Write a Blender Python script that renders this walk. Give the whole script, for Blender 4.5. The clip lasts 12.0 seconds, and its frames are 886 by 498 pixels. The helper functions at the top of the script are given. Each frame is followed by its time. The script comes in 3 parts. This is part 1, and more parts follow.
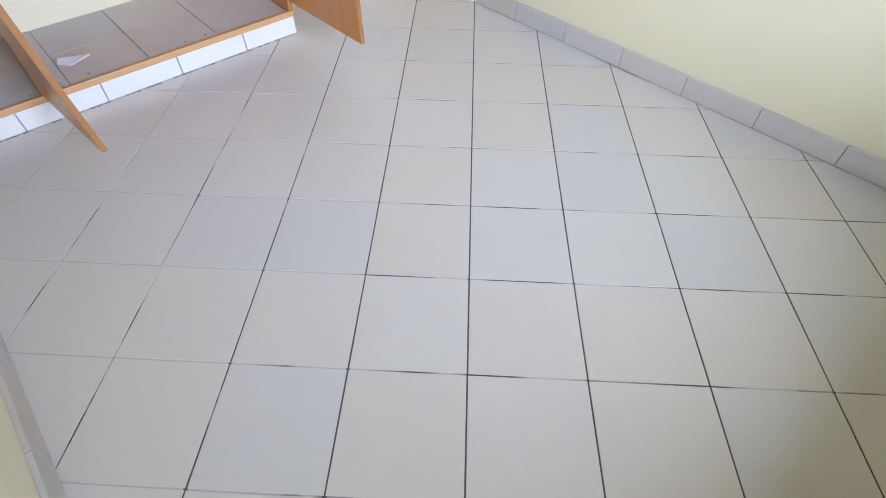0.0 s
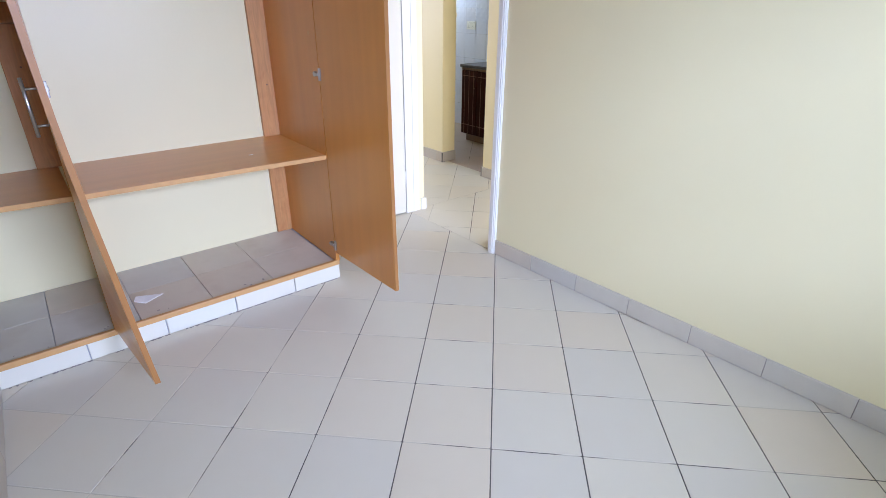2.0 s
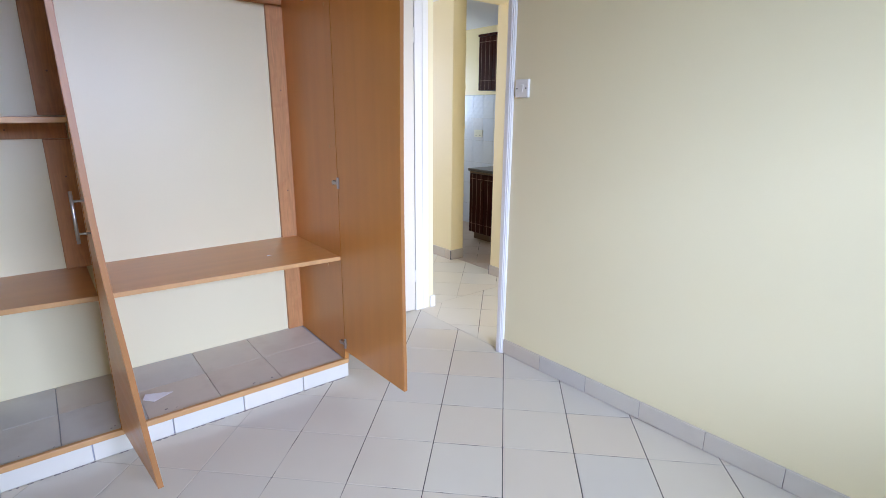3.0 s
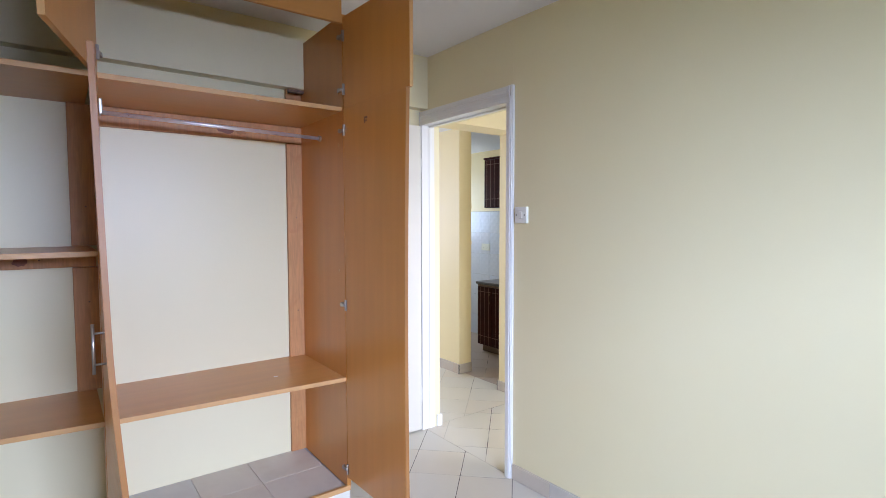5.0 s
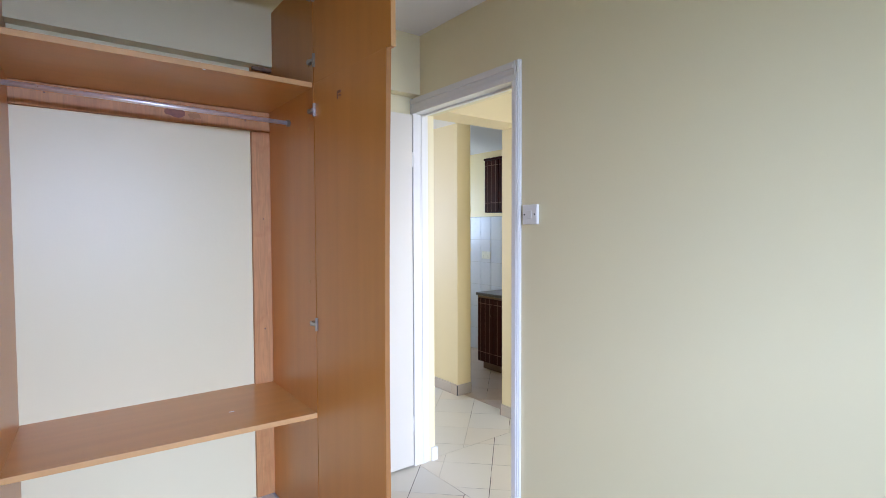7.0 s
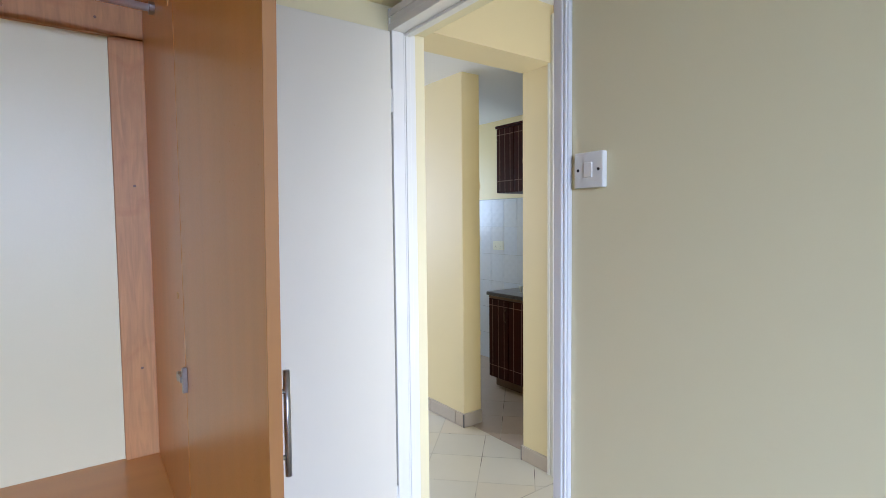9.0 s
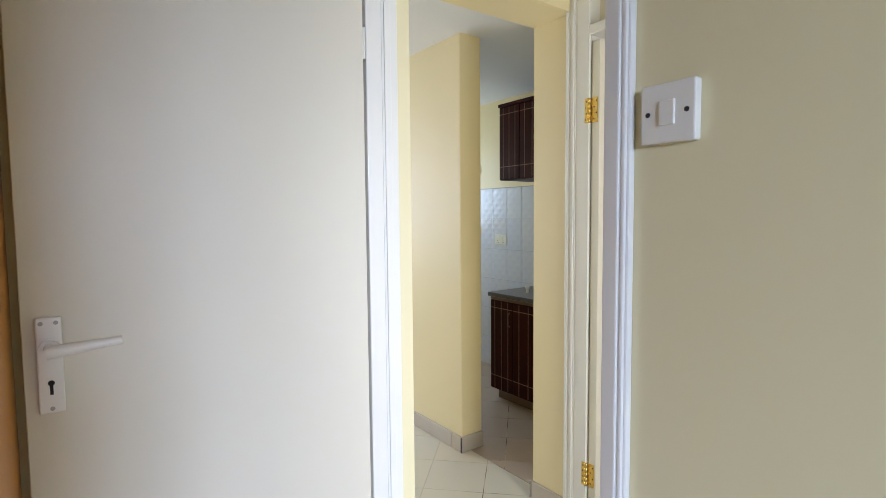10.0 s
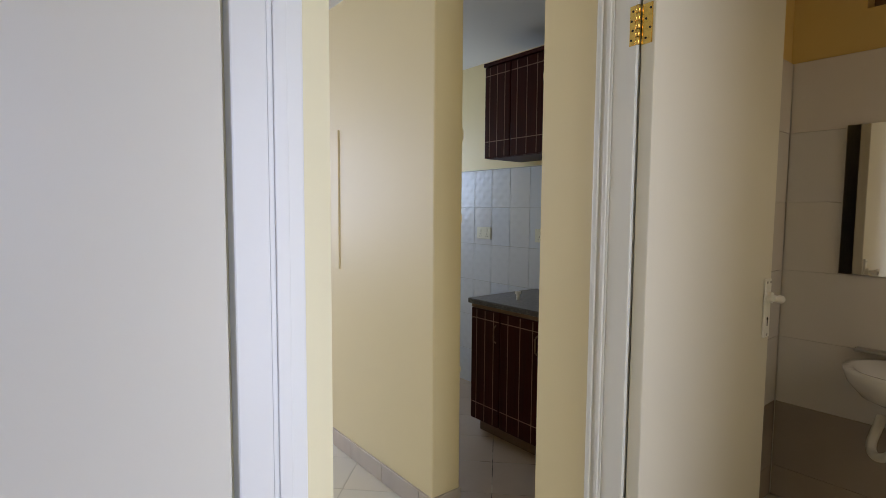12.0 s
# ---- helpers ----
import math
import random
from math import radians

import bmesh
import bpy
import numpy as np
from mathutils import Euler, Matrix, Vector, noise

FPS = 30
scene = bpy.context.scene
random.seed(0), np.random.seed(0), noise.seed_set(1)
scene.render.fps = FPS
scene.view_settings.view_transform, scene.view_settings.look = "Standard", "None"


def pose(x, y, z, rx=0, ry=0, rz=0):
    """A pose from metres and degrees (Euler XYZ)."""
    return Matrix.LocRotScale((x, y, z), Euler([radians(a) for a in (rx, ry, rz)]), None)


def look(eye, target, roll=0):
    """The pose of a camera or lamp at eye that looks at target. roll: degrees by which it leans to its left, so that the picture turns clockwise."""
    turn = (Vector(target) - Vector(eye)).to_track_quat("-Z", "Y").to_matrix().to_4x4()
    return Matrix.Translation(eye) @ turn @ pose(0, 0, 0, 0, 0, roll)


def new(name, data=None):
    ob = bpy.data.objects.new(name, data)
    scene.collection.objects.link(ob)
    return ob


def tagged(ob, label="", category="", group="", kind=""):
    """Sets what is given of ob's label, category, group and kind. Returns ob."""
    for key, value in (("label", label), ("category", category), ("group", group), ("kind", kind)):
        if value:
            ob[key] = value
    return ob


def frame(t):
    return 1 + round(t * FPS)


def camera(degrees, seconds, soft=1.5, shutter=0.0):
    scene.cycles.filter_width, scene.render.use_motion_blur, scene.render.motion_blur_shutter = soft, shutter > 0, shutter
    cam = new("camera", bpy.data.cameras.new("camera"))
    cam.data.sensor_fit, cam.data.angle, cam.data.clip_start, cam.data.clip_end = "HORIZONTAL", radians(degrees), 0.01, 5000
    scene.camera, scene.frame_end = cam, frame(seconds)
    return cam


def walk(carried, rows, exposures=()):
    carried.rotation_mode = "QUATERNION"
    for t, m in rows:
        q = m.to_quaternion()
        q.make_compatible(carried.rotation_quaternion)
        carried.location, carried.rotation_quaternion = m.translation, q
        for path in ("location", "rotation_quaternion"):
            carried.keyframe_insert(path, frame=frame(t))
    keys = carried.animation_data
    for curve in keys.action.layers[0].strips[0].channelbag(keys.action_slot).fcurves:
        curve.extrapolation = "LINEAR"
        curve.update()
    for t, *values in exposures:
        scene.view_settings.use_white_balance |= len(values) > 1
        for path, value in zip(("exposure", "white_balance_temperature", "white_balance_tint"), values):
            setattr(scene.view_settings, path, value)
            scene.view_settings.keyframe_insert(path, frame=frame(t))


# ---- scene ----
# ---- camera and walk ----
cam = camera(81.8, 12.0, 0.8)
PATH = [
    (0, (0.019, -0.053, 1.174), (0.903, 0.904, -0.344), 0.7),
    (0.5, (0.013, -0.061, 1.212), (0.971, 1.018, -0.173), 0.4),
    (1, (0.011, -0.073, 1.26), (1.038, 1.126, 0.032), 0.1),
    (1.5, (-0.004, -0.084, 1.299), (1.088, 1.231, 0.261), 0.1),
    (2, (-0.03, -0.105, 1.331), (1.116, 1.293, 0.477), 0.3),
    (2.5, (-0.039, -0.12, 1.358), (1.138, 1.349, 0.684), 0.5),
    (3, (-0.069, -0.141, 1.388), (1.131, 1.374, 0.873), 0.4),
    (5, (-0.08, -0.219, 1.48), (1.122, 1.376, 1.37), -0.1),
    (5.5, (-0.082, -0.218, 1.461), (1.123, 1.376, 1.382), -0.2),
    (6, (-0.04, -0.175, 1.441), (1.166, 1.419, 1.365), -0.4),
    (6.5, (0.091, -0.005, 1.44), (1.299, 1.588, 1.366), -0.3),
    (7, (0.226, 0.14, 1.44), (1.43, 1.735, 1.367), -0.2),
    (7.5, (0.387, 0.301, 1.425), (1.592, 1.894, 1.342), -0.2),
    (7.7, (0.469, 0.384, 1.428), (1.671, 1.98, 1.342), -0.3),
    (9.5, (1.039, 1.138, 1.371), (2.214, 2.752, 1.253), -0.5),
    (10, (1.213, 1.337, 1.358), (2.392, 2.947, 1.229), -0.5),
    (10.5, (1.384, 1.549, 1.314), (2.549, 3.169, 1.184), -0.3),
    (11, (1.519, 1.696, 1.318), (2.646, 3.341, 1.17), 0.0),
    (11.5, (1.605, 1.795, 1.309), (2.706, 3.458, 1.156), 0.2),
    (12, (1.715, 1.947, 1.303), (2.964, 3.501, 1.154), 0.4),
]
EXPOSURES = [(0.0, 0.15, 6300, 16), (3.0, 0.08, 6230, 16), (5.5, 0.10, 6260, 16), (7.5, 0.0, 6120, 14), (9.5, -0.18, 6200, 11), (10.0, -0.22, 6650, 10), (10.5, -0.48, 6850, 12), (11.0, -0.66, 6850, 14), (11.5, -0.74, 6950, 15), (12.0, -0.77, 6550, 16)]
walk(cam, [(t, look(eye, target, roll)) for t, eye, target, roll in PATH], EXPOSURES)

# ---- world and light ----
world = bpy.data.worlds.new("sky")
scene.world = world
world.use_nodes = True
wn = world.node_tree.nodes
sky = wn.new("ShaderNodeTexSky")
sky.sky_type = "NISHITA"
sky.sun_disc = False
sky.sun_elevation, sky.sun_rotation = radians(50), radians(200)
world.node_tree.links.new(sky.outputs[0], wn["Background"].inputs[0])
wn["Background"].inputs[1].default_value = 0.1


def area_lamp(name, centre, target, width, height, watts, colour):
    """One rectangular area lamp: daylight at a window, or added fill light."""
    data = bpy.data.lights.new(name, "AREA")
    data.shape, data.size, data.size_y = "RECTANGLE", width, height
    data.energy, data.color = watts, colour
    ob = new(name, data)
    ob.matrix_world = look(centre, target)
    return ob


DAY = (0.64, 0.745, 1.0) 
SKY = (0.52, 0.645, 1.0)                        # the bluer light of the open sky
area_lamp("bedroom_daylight", (0.05, -3.1, 2.15), (0.05, 0.0, 2.08), 2.4, 0.84, 785.0, SKY)
area_lamp("living_room_daylight", (1.3, 6.9, 1.5), (1.4, 5.0, 1.0), 1.7, 1.3, 108.0, DAY)
area_lamp("kitchen_daylight", (3.75, 5.72, 1.65), (3.75, 4.0, 1.2), 0.8, 0.8, 18.0, (0.60, 0.76, 1.0))
# added fill for the lobby and bathroom; no source is known there
area_lamp("lobby_fill", (2.52, 0.92, 1.1), (2.52, 2.5, 0.95), 0.7, 1.7, 29.0, (0.74, 0.82, 1.0))
area_lamp("bathroom_fill", (3.55, 0.92, 1.55), (3.55, 2.5, 1.4), 0.5, 0.75, 5.2, (1.0, 0.84, 0.62))

# ---- materials ----
def material(name, colour, rough=0.5, metal=0.0, grain=None, stain=None, bump=0.0, bump_scale=60.0, relief=0.002, random_tint=0.0, coat=0.0, spec=0.5):
    """A principled material. grain: (scale xyz, amount, dark factor); stain: (scale, amount, colour)."""
    m = bpy.data.materials.new(name)
    m.use_nodes = True
    n, l = m.node_tree.nodes, m.node_tree.links
    b = n["Principled BSDF"]
    b.inputs["Roughness"].default_value = rough
    b.inputs["Metallic"].default_value = metal
    b.inputs["Coat Weight"].default_value = coat
    b.inputs["Coat Roughness"].default_value = 0.15
    b.inputs["Specular IOR Level"].default_value = spec
    co = n.new("ShaderNodeTexCoord")
    rgb = n.new("ShaderNodeRGB")
    rgb.outputs[0].default_value = (*colour, 1)
    out = rgb.outputs[0]

    def mixed(fac, a, colour_b):
        mix = n.new("ShaderNodeMix")
        mix.data_type = "RGBA"
        l.new(fac, mix.inputs[0])
        l.new(a, mix.inputs[6])
        mix.inputs[7].default_value = (*colour_b, 1)
        return mix.outputs[2]

    def noise_fac(scale, lo, hi, amount, detail=4.0, seed=0.0):
        mp = n.new("ShaderNodeMapping")
        mp.inputs["Scale"].default_value = scale if isinstance(scale, tuple) else (scale,) * 3
        mp.inputs["Location"].default_value = (seed, seed * 1.7, seed * 0.6)
        l.new(co.outputs["Object"], mp.inputs[0])
        t = n.new("ShaderNodeTexNoise")
        t.inputs["Scale"].default_value = 1.0
        t.inputs["Detail"].default_value = detail
        l.new(mp.outputs[0], t.inputs["Vector"])
        r = n.new("ShaderNodeMapRange")
        r.inputs["From Min"].default_value, r.inputs["From Max"].default_value = lo, hi
        r.inputs["To Max"].default_value = amount
        l.new(t.outputs[0], r.inputs[0])
        return r.outputs[0], t.outputs[0]

    if grain:
        scale, amount, dark = grain
        f, _ = noise_fac(scale, 0.35, 0.7, amount, 6.0, 3.1)
        out = mixed(f, out, tuple(c * dark for c in colour))
    if stain:
        scale, amount, tint = stain
        f, _ = noise_fac(scale, 0.5, 0.75, amount, 5.0, 7.7)
        out = mixed(f, out, tint)
    if random_tint:
        info = n.new("ShaderNodeObjectInfo")
        ramp = n.new("ShaderNodeValToRGB")
        ramp.color_ramp.elements[0].color = (1 - random_tint * 0.9, 1 - random_tint * 0.8, 1 - random_tint * 0.35, 1)
        ramp.color_ramp.elements[1].color = (1.0, 1 - random_tint * 0.75, 1 - random_tint * 1.4, 1)
        mid = ramp.color_ramp.elements.new(0.5)
        mid.color = (1, 0.995, 0.985, 1)
        l.new(info.outputs["Random"], ramp.inputs[0])
        mul = n.new("ShaderNodeMix")
        mul.data_type, mul.blend_type = "RGBA", "MULTIPLY"
        mul.inputs[0].default_value = 1.0
        l.new(out, mul.inputs[6])
        l.new(ramp.outputs[0], mul.inputs[7])
        out = mul.outputs[2]
    l.new(out, b.inputs["Base Color"])
    fr, tex = noise_fac(bump_scale, 0.2, 0.8, 0.06, 3.0, 1.3)
    add = n.new("ShaderNodeMath")
    add.inputs[1].default_value = rough - 0.03
    l.new(fr, add.inputs[0])
    l.new(add.outputs[0], b.inputs["Roughness"])
    if bump:
        bp = n.new("ShaderNodeBump")
        bp.inputs["Strength"].default_value = bump
        bp.inputs["Distance"].default_value = relief
        l.new(tex, bp.inputs["Height"])
        l.new(bp.outputs[0], b.inputs["Normal"])
    return m


WALL = material("cream_yellow_paint", (0.77, 0.695, 0.425), 0.40, stain=(1.6, 0.12, (0.71, 0.63, 0.36)), bump=0.10, bump_scale=90)
HALL = material("yellow_gloss_paint", (0.80, 0.675, 0.39), 0.5, stain=(1.8, 0.10, (0.72, 0.61, 0.34)), bump=0.08, bump_scale=80)
# the hall's yellow again, darkened to carry the bathroom's dim light
HALL_DIM = material("dimmed_yellow_hall_paint", (0.66, 0.47, 0.16), 0.42, stain=(1.8, 0.15, (0.56, 0.39, 0.12)), bump=0.08, bump_scale=80)
CEIL = material("white_ceiling_paint", (0.78, 0.78, 0.77), 0.7, stain=(1.2, 0.2, (0.7, 0.7, 0.68)), bump=0.08)
TILE = material("pale_floor_tile", (0.65, 0.605, 0.48), 0.36, grain=((2.2, 2.2, 2.2), 0.25, 0.92), stain=(5.0, 0.15, (0.58, 0.52, 0.40)), bump=0.04, bump_scale=140, random_tint=0.06)
GROUT = material("patchy_dark_grout", (0.11, 0.10, 0.095), 0.9, stain=(4.2, 1.0, (0.52, 0.50, 0.48)), bump=0.3, bump_scale=300)
SKIRT = material("grey_skirting_tile", (0.57, 0.535, 0.44), 0.36, grain=((3, 3, 3), 0.3, 0.88), stain=(9.0, 0.3, (0.46, 0.42, 0.33)), random_tint=0.08, bump=0.03)
HSKIRT = material("buff_skirting_tile", (0.52, 0.45, 0.36), 0.36, grain=((3, 3, 3), 0.3, 0.88), stain=(9.0, 0.4, (0.40, 0.34, 0.27)), random_tint=0.08, bump=0.03)
PTILE = material("white_plinth_tile", (0.71, 0.695, 0.58), 0.3, grain=((3, 3, 3), 0.3, 0.93), random_tint=0.05, bump=0.03)
GTILE = material("dusty_grey_tile", (0.60, 0.57, 0.48), 0.5, grain=((4, 4, 4), 0.5, 0.85), stain=(6.0, 0.5, (0.48, 0.415, 0.33)), random_tint=0.1, bump=0.05)
CEMENT = material("dirty_cement", (0.33, 0.29, 0.26), 0.95, grain=((40, 40, 40), 0.6, 0.5), bump=0.6, bump_scale=120)
WOOD = material("beech_laminate", (0.60, 0.258, 0.056), 0.30, grain=((19, 19, 1.1), 0.34, 0.78), stain=(2.2, 0.35, (0.50, 0.19, 0.036)), bump=0.02, bump_scale=200)
WOODX = material("beech_laminate_shelf", (0.58, 0.268, 0.066), 0.30, grain=((1.1, 19, 19), 0.34, 0.78), stain=(2.2, 0.35, (0.49, 0.205, 0.045)), bump=0.02, bump_scale=200)
EDGE = material("beech_edge_band", (0.58, 0.32, 0.115), 0.45, grain=((30, 30, 30), 0.3, 0.8), bump=0.05)
EDGED = material("orange_edge_band", (0.36, 0.155, 0.043), 0.45, grain=((30, 30, 30), 0.3, 0.8), bump=0.05)
PINE = material("pine_batten", (0.56, 0.27, 0.095), 0.5, grain=((55, 55, 5), 0.6, 0.62), stain=(7.0, 0.45, (0.40, 0.135, 0.04)), bump=0.1, bump_scale=90)
KNOT = material("pine_knot", (0.26, 0.085, 0.04), 0.5, grain=((60, 60, 60), 0.5, 0.5), bump=0.1)
WHITE = material("white_gloss_paint", (0.77, 0.76, 0.69), 0.30, stain=(4.0, 0.06, (0.70, 0.68, 0.59)), bump=0.03, bump_scale=30)
LEAF = material("white_door_paint", (0.705, 0.665, 0.54), 0.42, stain=(2.0, 0.10, (0.65, 0.61, 0.49)), bump=0.06, bump_scale=60)
PLASTIC = material("white_plastic", (0.80, 0.79, 0.70), 0.25)
DARKHOLE = material("dark_hole", (0.02, 0.02, 0.02), 0.8)
STEEL = material("brushed_steel", (0.45, 0.43, 0.40), 0.33, 1.0, grain=((200, 200, 200), 0.4, 0.7))
CHROME = material("chrome_rail", (0.93, 0.93, 0.95), 0.30, 0.75)
NICKEL = material("satin_white_metal", (0.82, 0.81, 0.75), 0.38, 0.2)
BRASS = material("yellow_brass", (0.85, 0.58, 0.16), 0.22, 1.0, stain=(90.0, 0.5, (0.5, 0.3, 0.07)))
MAHOG = material("dark_mahogany", (0.048, 0.0062, 0.0040), 0.42, grain=((40, 40, 3), 0.6, 0.45), bump=0.03, spec=0.12)
GROOVE = material("pale_groove_inlay", (0.27, 0.145, 0.10), 0.5, grain=((40, 40, 40), 0.5, 0.6))
KICK = material("brown_kick_board", (0.20, 0.115, 0.065), 0.5, grain=((30, 30, 3), 0.5, 0.7))
COUNTER = material("grey_speckled_worktop", (0.10, 0.09, 0.09), 0.32, grain=((160, 160, 160), 0.7, 0.4), stain=(90.0, 0.5, (0.22, 0.21, 0.21)))
KTILE = material("white_relief_wall_tile", (0.67, 0.71, 0.79), 0.16, random_tint=0.05, bump=0.8, bump_scale=34, relief=0.005)
BTILE = material("cream_bath_tile", (0.66, 0.63, 0.58), 0.2, grain=((4, 4, 4), 0.3, 0.92), random_tint=0.05)
BDADO = material("brown_bath_tile", (0.36, 0.31, 0.26), 0.25, grain=((5, 5, 5), 0.4, 0.85), random_tint=0.06)
BGROUT = material("pale_bath_grout", (0.60, 0.57, 0.52), 0.8, grain=((30, 30, 30), 0.4, 0.8), bump=0.2, bump_scale=200)
# the pale floor tile again, browned to hold the kitchen's shade in its colour
TILE_SHADED = material("shade_browned_floor_tile", (0.47, 0.37, 0.28), 0.4, grain=((3, 3, 3), 0.4, 0.85), stain=(6.0, 0.3, (0.36, 0.28, 0.21)), random_tint=0.06, bump=0.04)
KJOINT = material("grey_wall_tile_grout", (0.42, 0.42, 0.43), 0.8, grain=((40, 40, 40), 0.5, 0.7), bump=0.2, bump_scale=200)
CERAMIC = material("white_ceramic", (0.78, 0.78, 0.77), 0.12)
PAPER = material("torn_white_card", (0.80, 0.79, 0.76), 0.8, grain=((50, 50, 50), 0.3, 0.85))
SMUDGE = material("dark_sticker_residue", (0.16, 0.075, 0.045), 0.6, grain=((120, 120, 120), 0.8, 2.2))
MIRROR = material("mirror_glass", (0.9, 0.91, 0.9), 0.08, 1.0)
MIRROR.node_tree.nodes["Principled BSDF"].inputs["Roughness"].default_value = 0.02
for link in list(MIRROR.node_tree.links):
    if link.to_socket.name == "Roughness":
        MIRROR.node_tree.links.remove(link)

# embossed diamonds on the kitchen wall tiles
kn, kl = KTILE.node_tree.nodes, KTILE.node_tree.links
kco = kn.new("ShaderNodeTexCoord")
waves = []
for sx in (1, -1):
    kmap = kn.new("ShaderNodeMapping")
    kmap.inputs["Scale"].default_value = (sx, 1, 1)
    wave = kn.new("ShaderNodeTexWave")
    wave.bands_direction = "DIAGONAL"
    wave.inputs["Scale"].default_value = 7.0
    wave.inputs["Distortion"].default_value = 0.6
    kl.new(kco.outputs["Object"], kmap.inputs[0])
    kl.new(kmap.outputs[0], wave.inputs["Vector"])
    waves.append(wave)
kmul = kn.new("ShaderNodeMath")
kmul.operation = "MULTIPLY"
kl.new(waves[0].outputs["Fac"], kmul.inputs[0])
kl.new(waves[1].outputs["Fac"], kmul.inputs[1])
for node in kn:
    if node.bl_idname == "ShaderNodeBump":
        kl.new(kmul.outputs[0], node.inputs["Height"])
        node.inputs["Strength"].default_value = 0.35

# grout: dark along one diagonal, paler and broken along the other, mostly filled near the wardrobe
gn, gl = GROUT.node_tree.nodes, GROUT.node_tree.links


def gmath(op, a, b=0.0):
    node = gn.new("ShaderNodeMath")
    node.operation = op
    for slot, v in ((0, a), (1, b)):
        if isinstance(v, (int, float)):
            node.inputs[slot].default_value = v
        else:
            gl.new(v, node.inputs[slot])
    return node.outputs[0]


gco = gn.new("ShaderNodeTexCoord")
gsep = gn.new("ShaderNodeSeparateXYZ")
gl.new(gco.outputs["Object"], gsep.inputs[0])
across = gmath("MULTIPLY", gmath("SUBTRACT", gmath("SUBTRACT", gsep.outputs[0], gsep.outputs[1]), 0.13), 1 / (2 * 0.30 * math.sqrt(0.5)))
line_dark = gmath("LESS_THAN", gmath("ABSOLUTE", gmath("SUBTRACT", across, gmath("ROUND", across))), 0.018)
gnoise = gn.new("ShaderNodeTexNoise")
gnoise.inputs["Scale"].default_value, gnoise.inputs["Detail"].default_value = 5.5, 3.0
gl.new(gco.outputs["Object"], gnoise.inputs["Vector"])
filled = gn.new("ShaderNodeMapRange")
filled.inputs["From Min"].default_value, filled.inputs["From Max"].default_value = 0.2, 1.5
filled.inputs["To Max"].default_value = 0.42
gl.new(gmath("SUBTRACT", gsep.outputs[1], gsep.outputs[0]), filled.inputs[0])
level = gmath("ADD", gmath("SUBTRACT", gmath("ADD", gnoise.outputs[0], filled.outputs[0]), gmath("MULTIPLY", line_dark, 0.30)), 0.0)
gramp = gn.new("ShaderNodeMapRange")
gramp.inputs["From Min"].default_value, gramp.inputs["From Max"].default_value = 0.42, 0.56
gl.new(level, gramp.inputs[0])
gmix = gn.new("ShaderNodeMix")
gmix.data_type = "RGBA"
gmix.inputs[6].default_value = (0.10, 0.085, 0.07, 1)
gmix.inputs[7].default_value = (0.52, 0.475, 0.375, 1)
gl.new(gramp.outputs[0], gmix.inputs[0])
gl.new(gmix.outputs[2], gn["Principled BSDF"].inputs["Base Color"])

for node in PINE.node_tree.nodes:
    if node.bl_idname == "ShaderNodeTexNoise":
        node.inputs["Distortion"].default_value = 1.4

# ---- builders ----
WORLD_OF = {}


def box(x0, x1, y0, y1, z0, z1, bevel=0.0, segments=2):
    bm = bmesh.new()
    bmesh.ops.create_cube(bm, size=1.0)
    for v in bm.verts:
        v.co = ((x0 + x1) / 2 + v.co.x * (x1 - x0), (y0 + y1) / 2 + v.co.y * (y1 - y0), (z0 + z1) / 2 + v.co.z * (z1 - z0))
    if bevel:
        bmesh.ops.bevel(bm, geom=bm.edges[:], offset=bevel, segments=segments, profile=0.5, affect="EDGES")
    return bm


def rod(a, b, radius, sides=14, radius_b=None):
    bm = bmesh.new()
    a, b = Vector(a), Vector(b)
    bmesh.ops.create_cone(bm, cap_ends=True, segments=sides, radius1=radius, radius2=radius if radius_b is None else radius_b, depth=(b - a).length)
    bm.transform(Matrix.Translation((a + b) / 2) @ (b - a).to_track_quat("Z", "Y").to_matrix().to_4x4())
    return bm


def join(*bms):
    out = bmesh.new()
    for bm in bms:
        me = bpy.data.meshes.new("tmp")
        bm.to_mesh(me)
        out.from_mesh(me)
        bpy.data.meshes.remove(me)
        bm.free()
    return out


def mesh_of(name, bm, mat, smooth=False):
    me = bpy.data.meshes.new(name)
    bmesh.ops.recalc_face_normals(bm, faces=bm.faces[:])
    bm.to_mesh(me)
    bm.free()
    me.materials.append(mat)
    if smooth:
        for p in me.polygons:
            p.use_smooth = True
    return me


def thing(name, m, label, category, group="", kind=""):
    ob = new(name)
    ob.empty_display_size = 0.1
    ob.matrix_world = m
    WORLD_OF[ob.name] = m.copy()
    return tagged(ob, label, category, group, kind)


def part(name, bm, mat, parent, label="", local=False, smooth=False):
    """One mesh under a thing or a part; bm in world metres, or in the parent's own axes with local."""
    w = WORLD_OF[parent.name]
    if not local:
        bm.transform(w.inverted())
    ob = new(name, mesh_of(name, bm, mat, smooth))
    ob.parent = parent
    WORLD_OF[ob.name] = w.copy()
    if label:
        ob["label"] = label
    return ob


def solid(name, bm, mat, label, category, kind="", group="", smooth=False):
    """A one-mesh thing in world metres."""
    ob = new(name, mesh_of(name, bm, mat, smooth))
    WORLD_OF[ob.name] = Matrix.Identity(4)
    return tagged(ob, label, category, group, kind)


def piece(name, me, parent, m):
    ob = new(name, me)
    ob.parent = parent
    ob.matrix_basis = m
    return ob


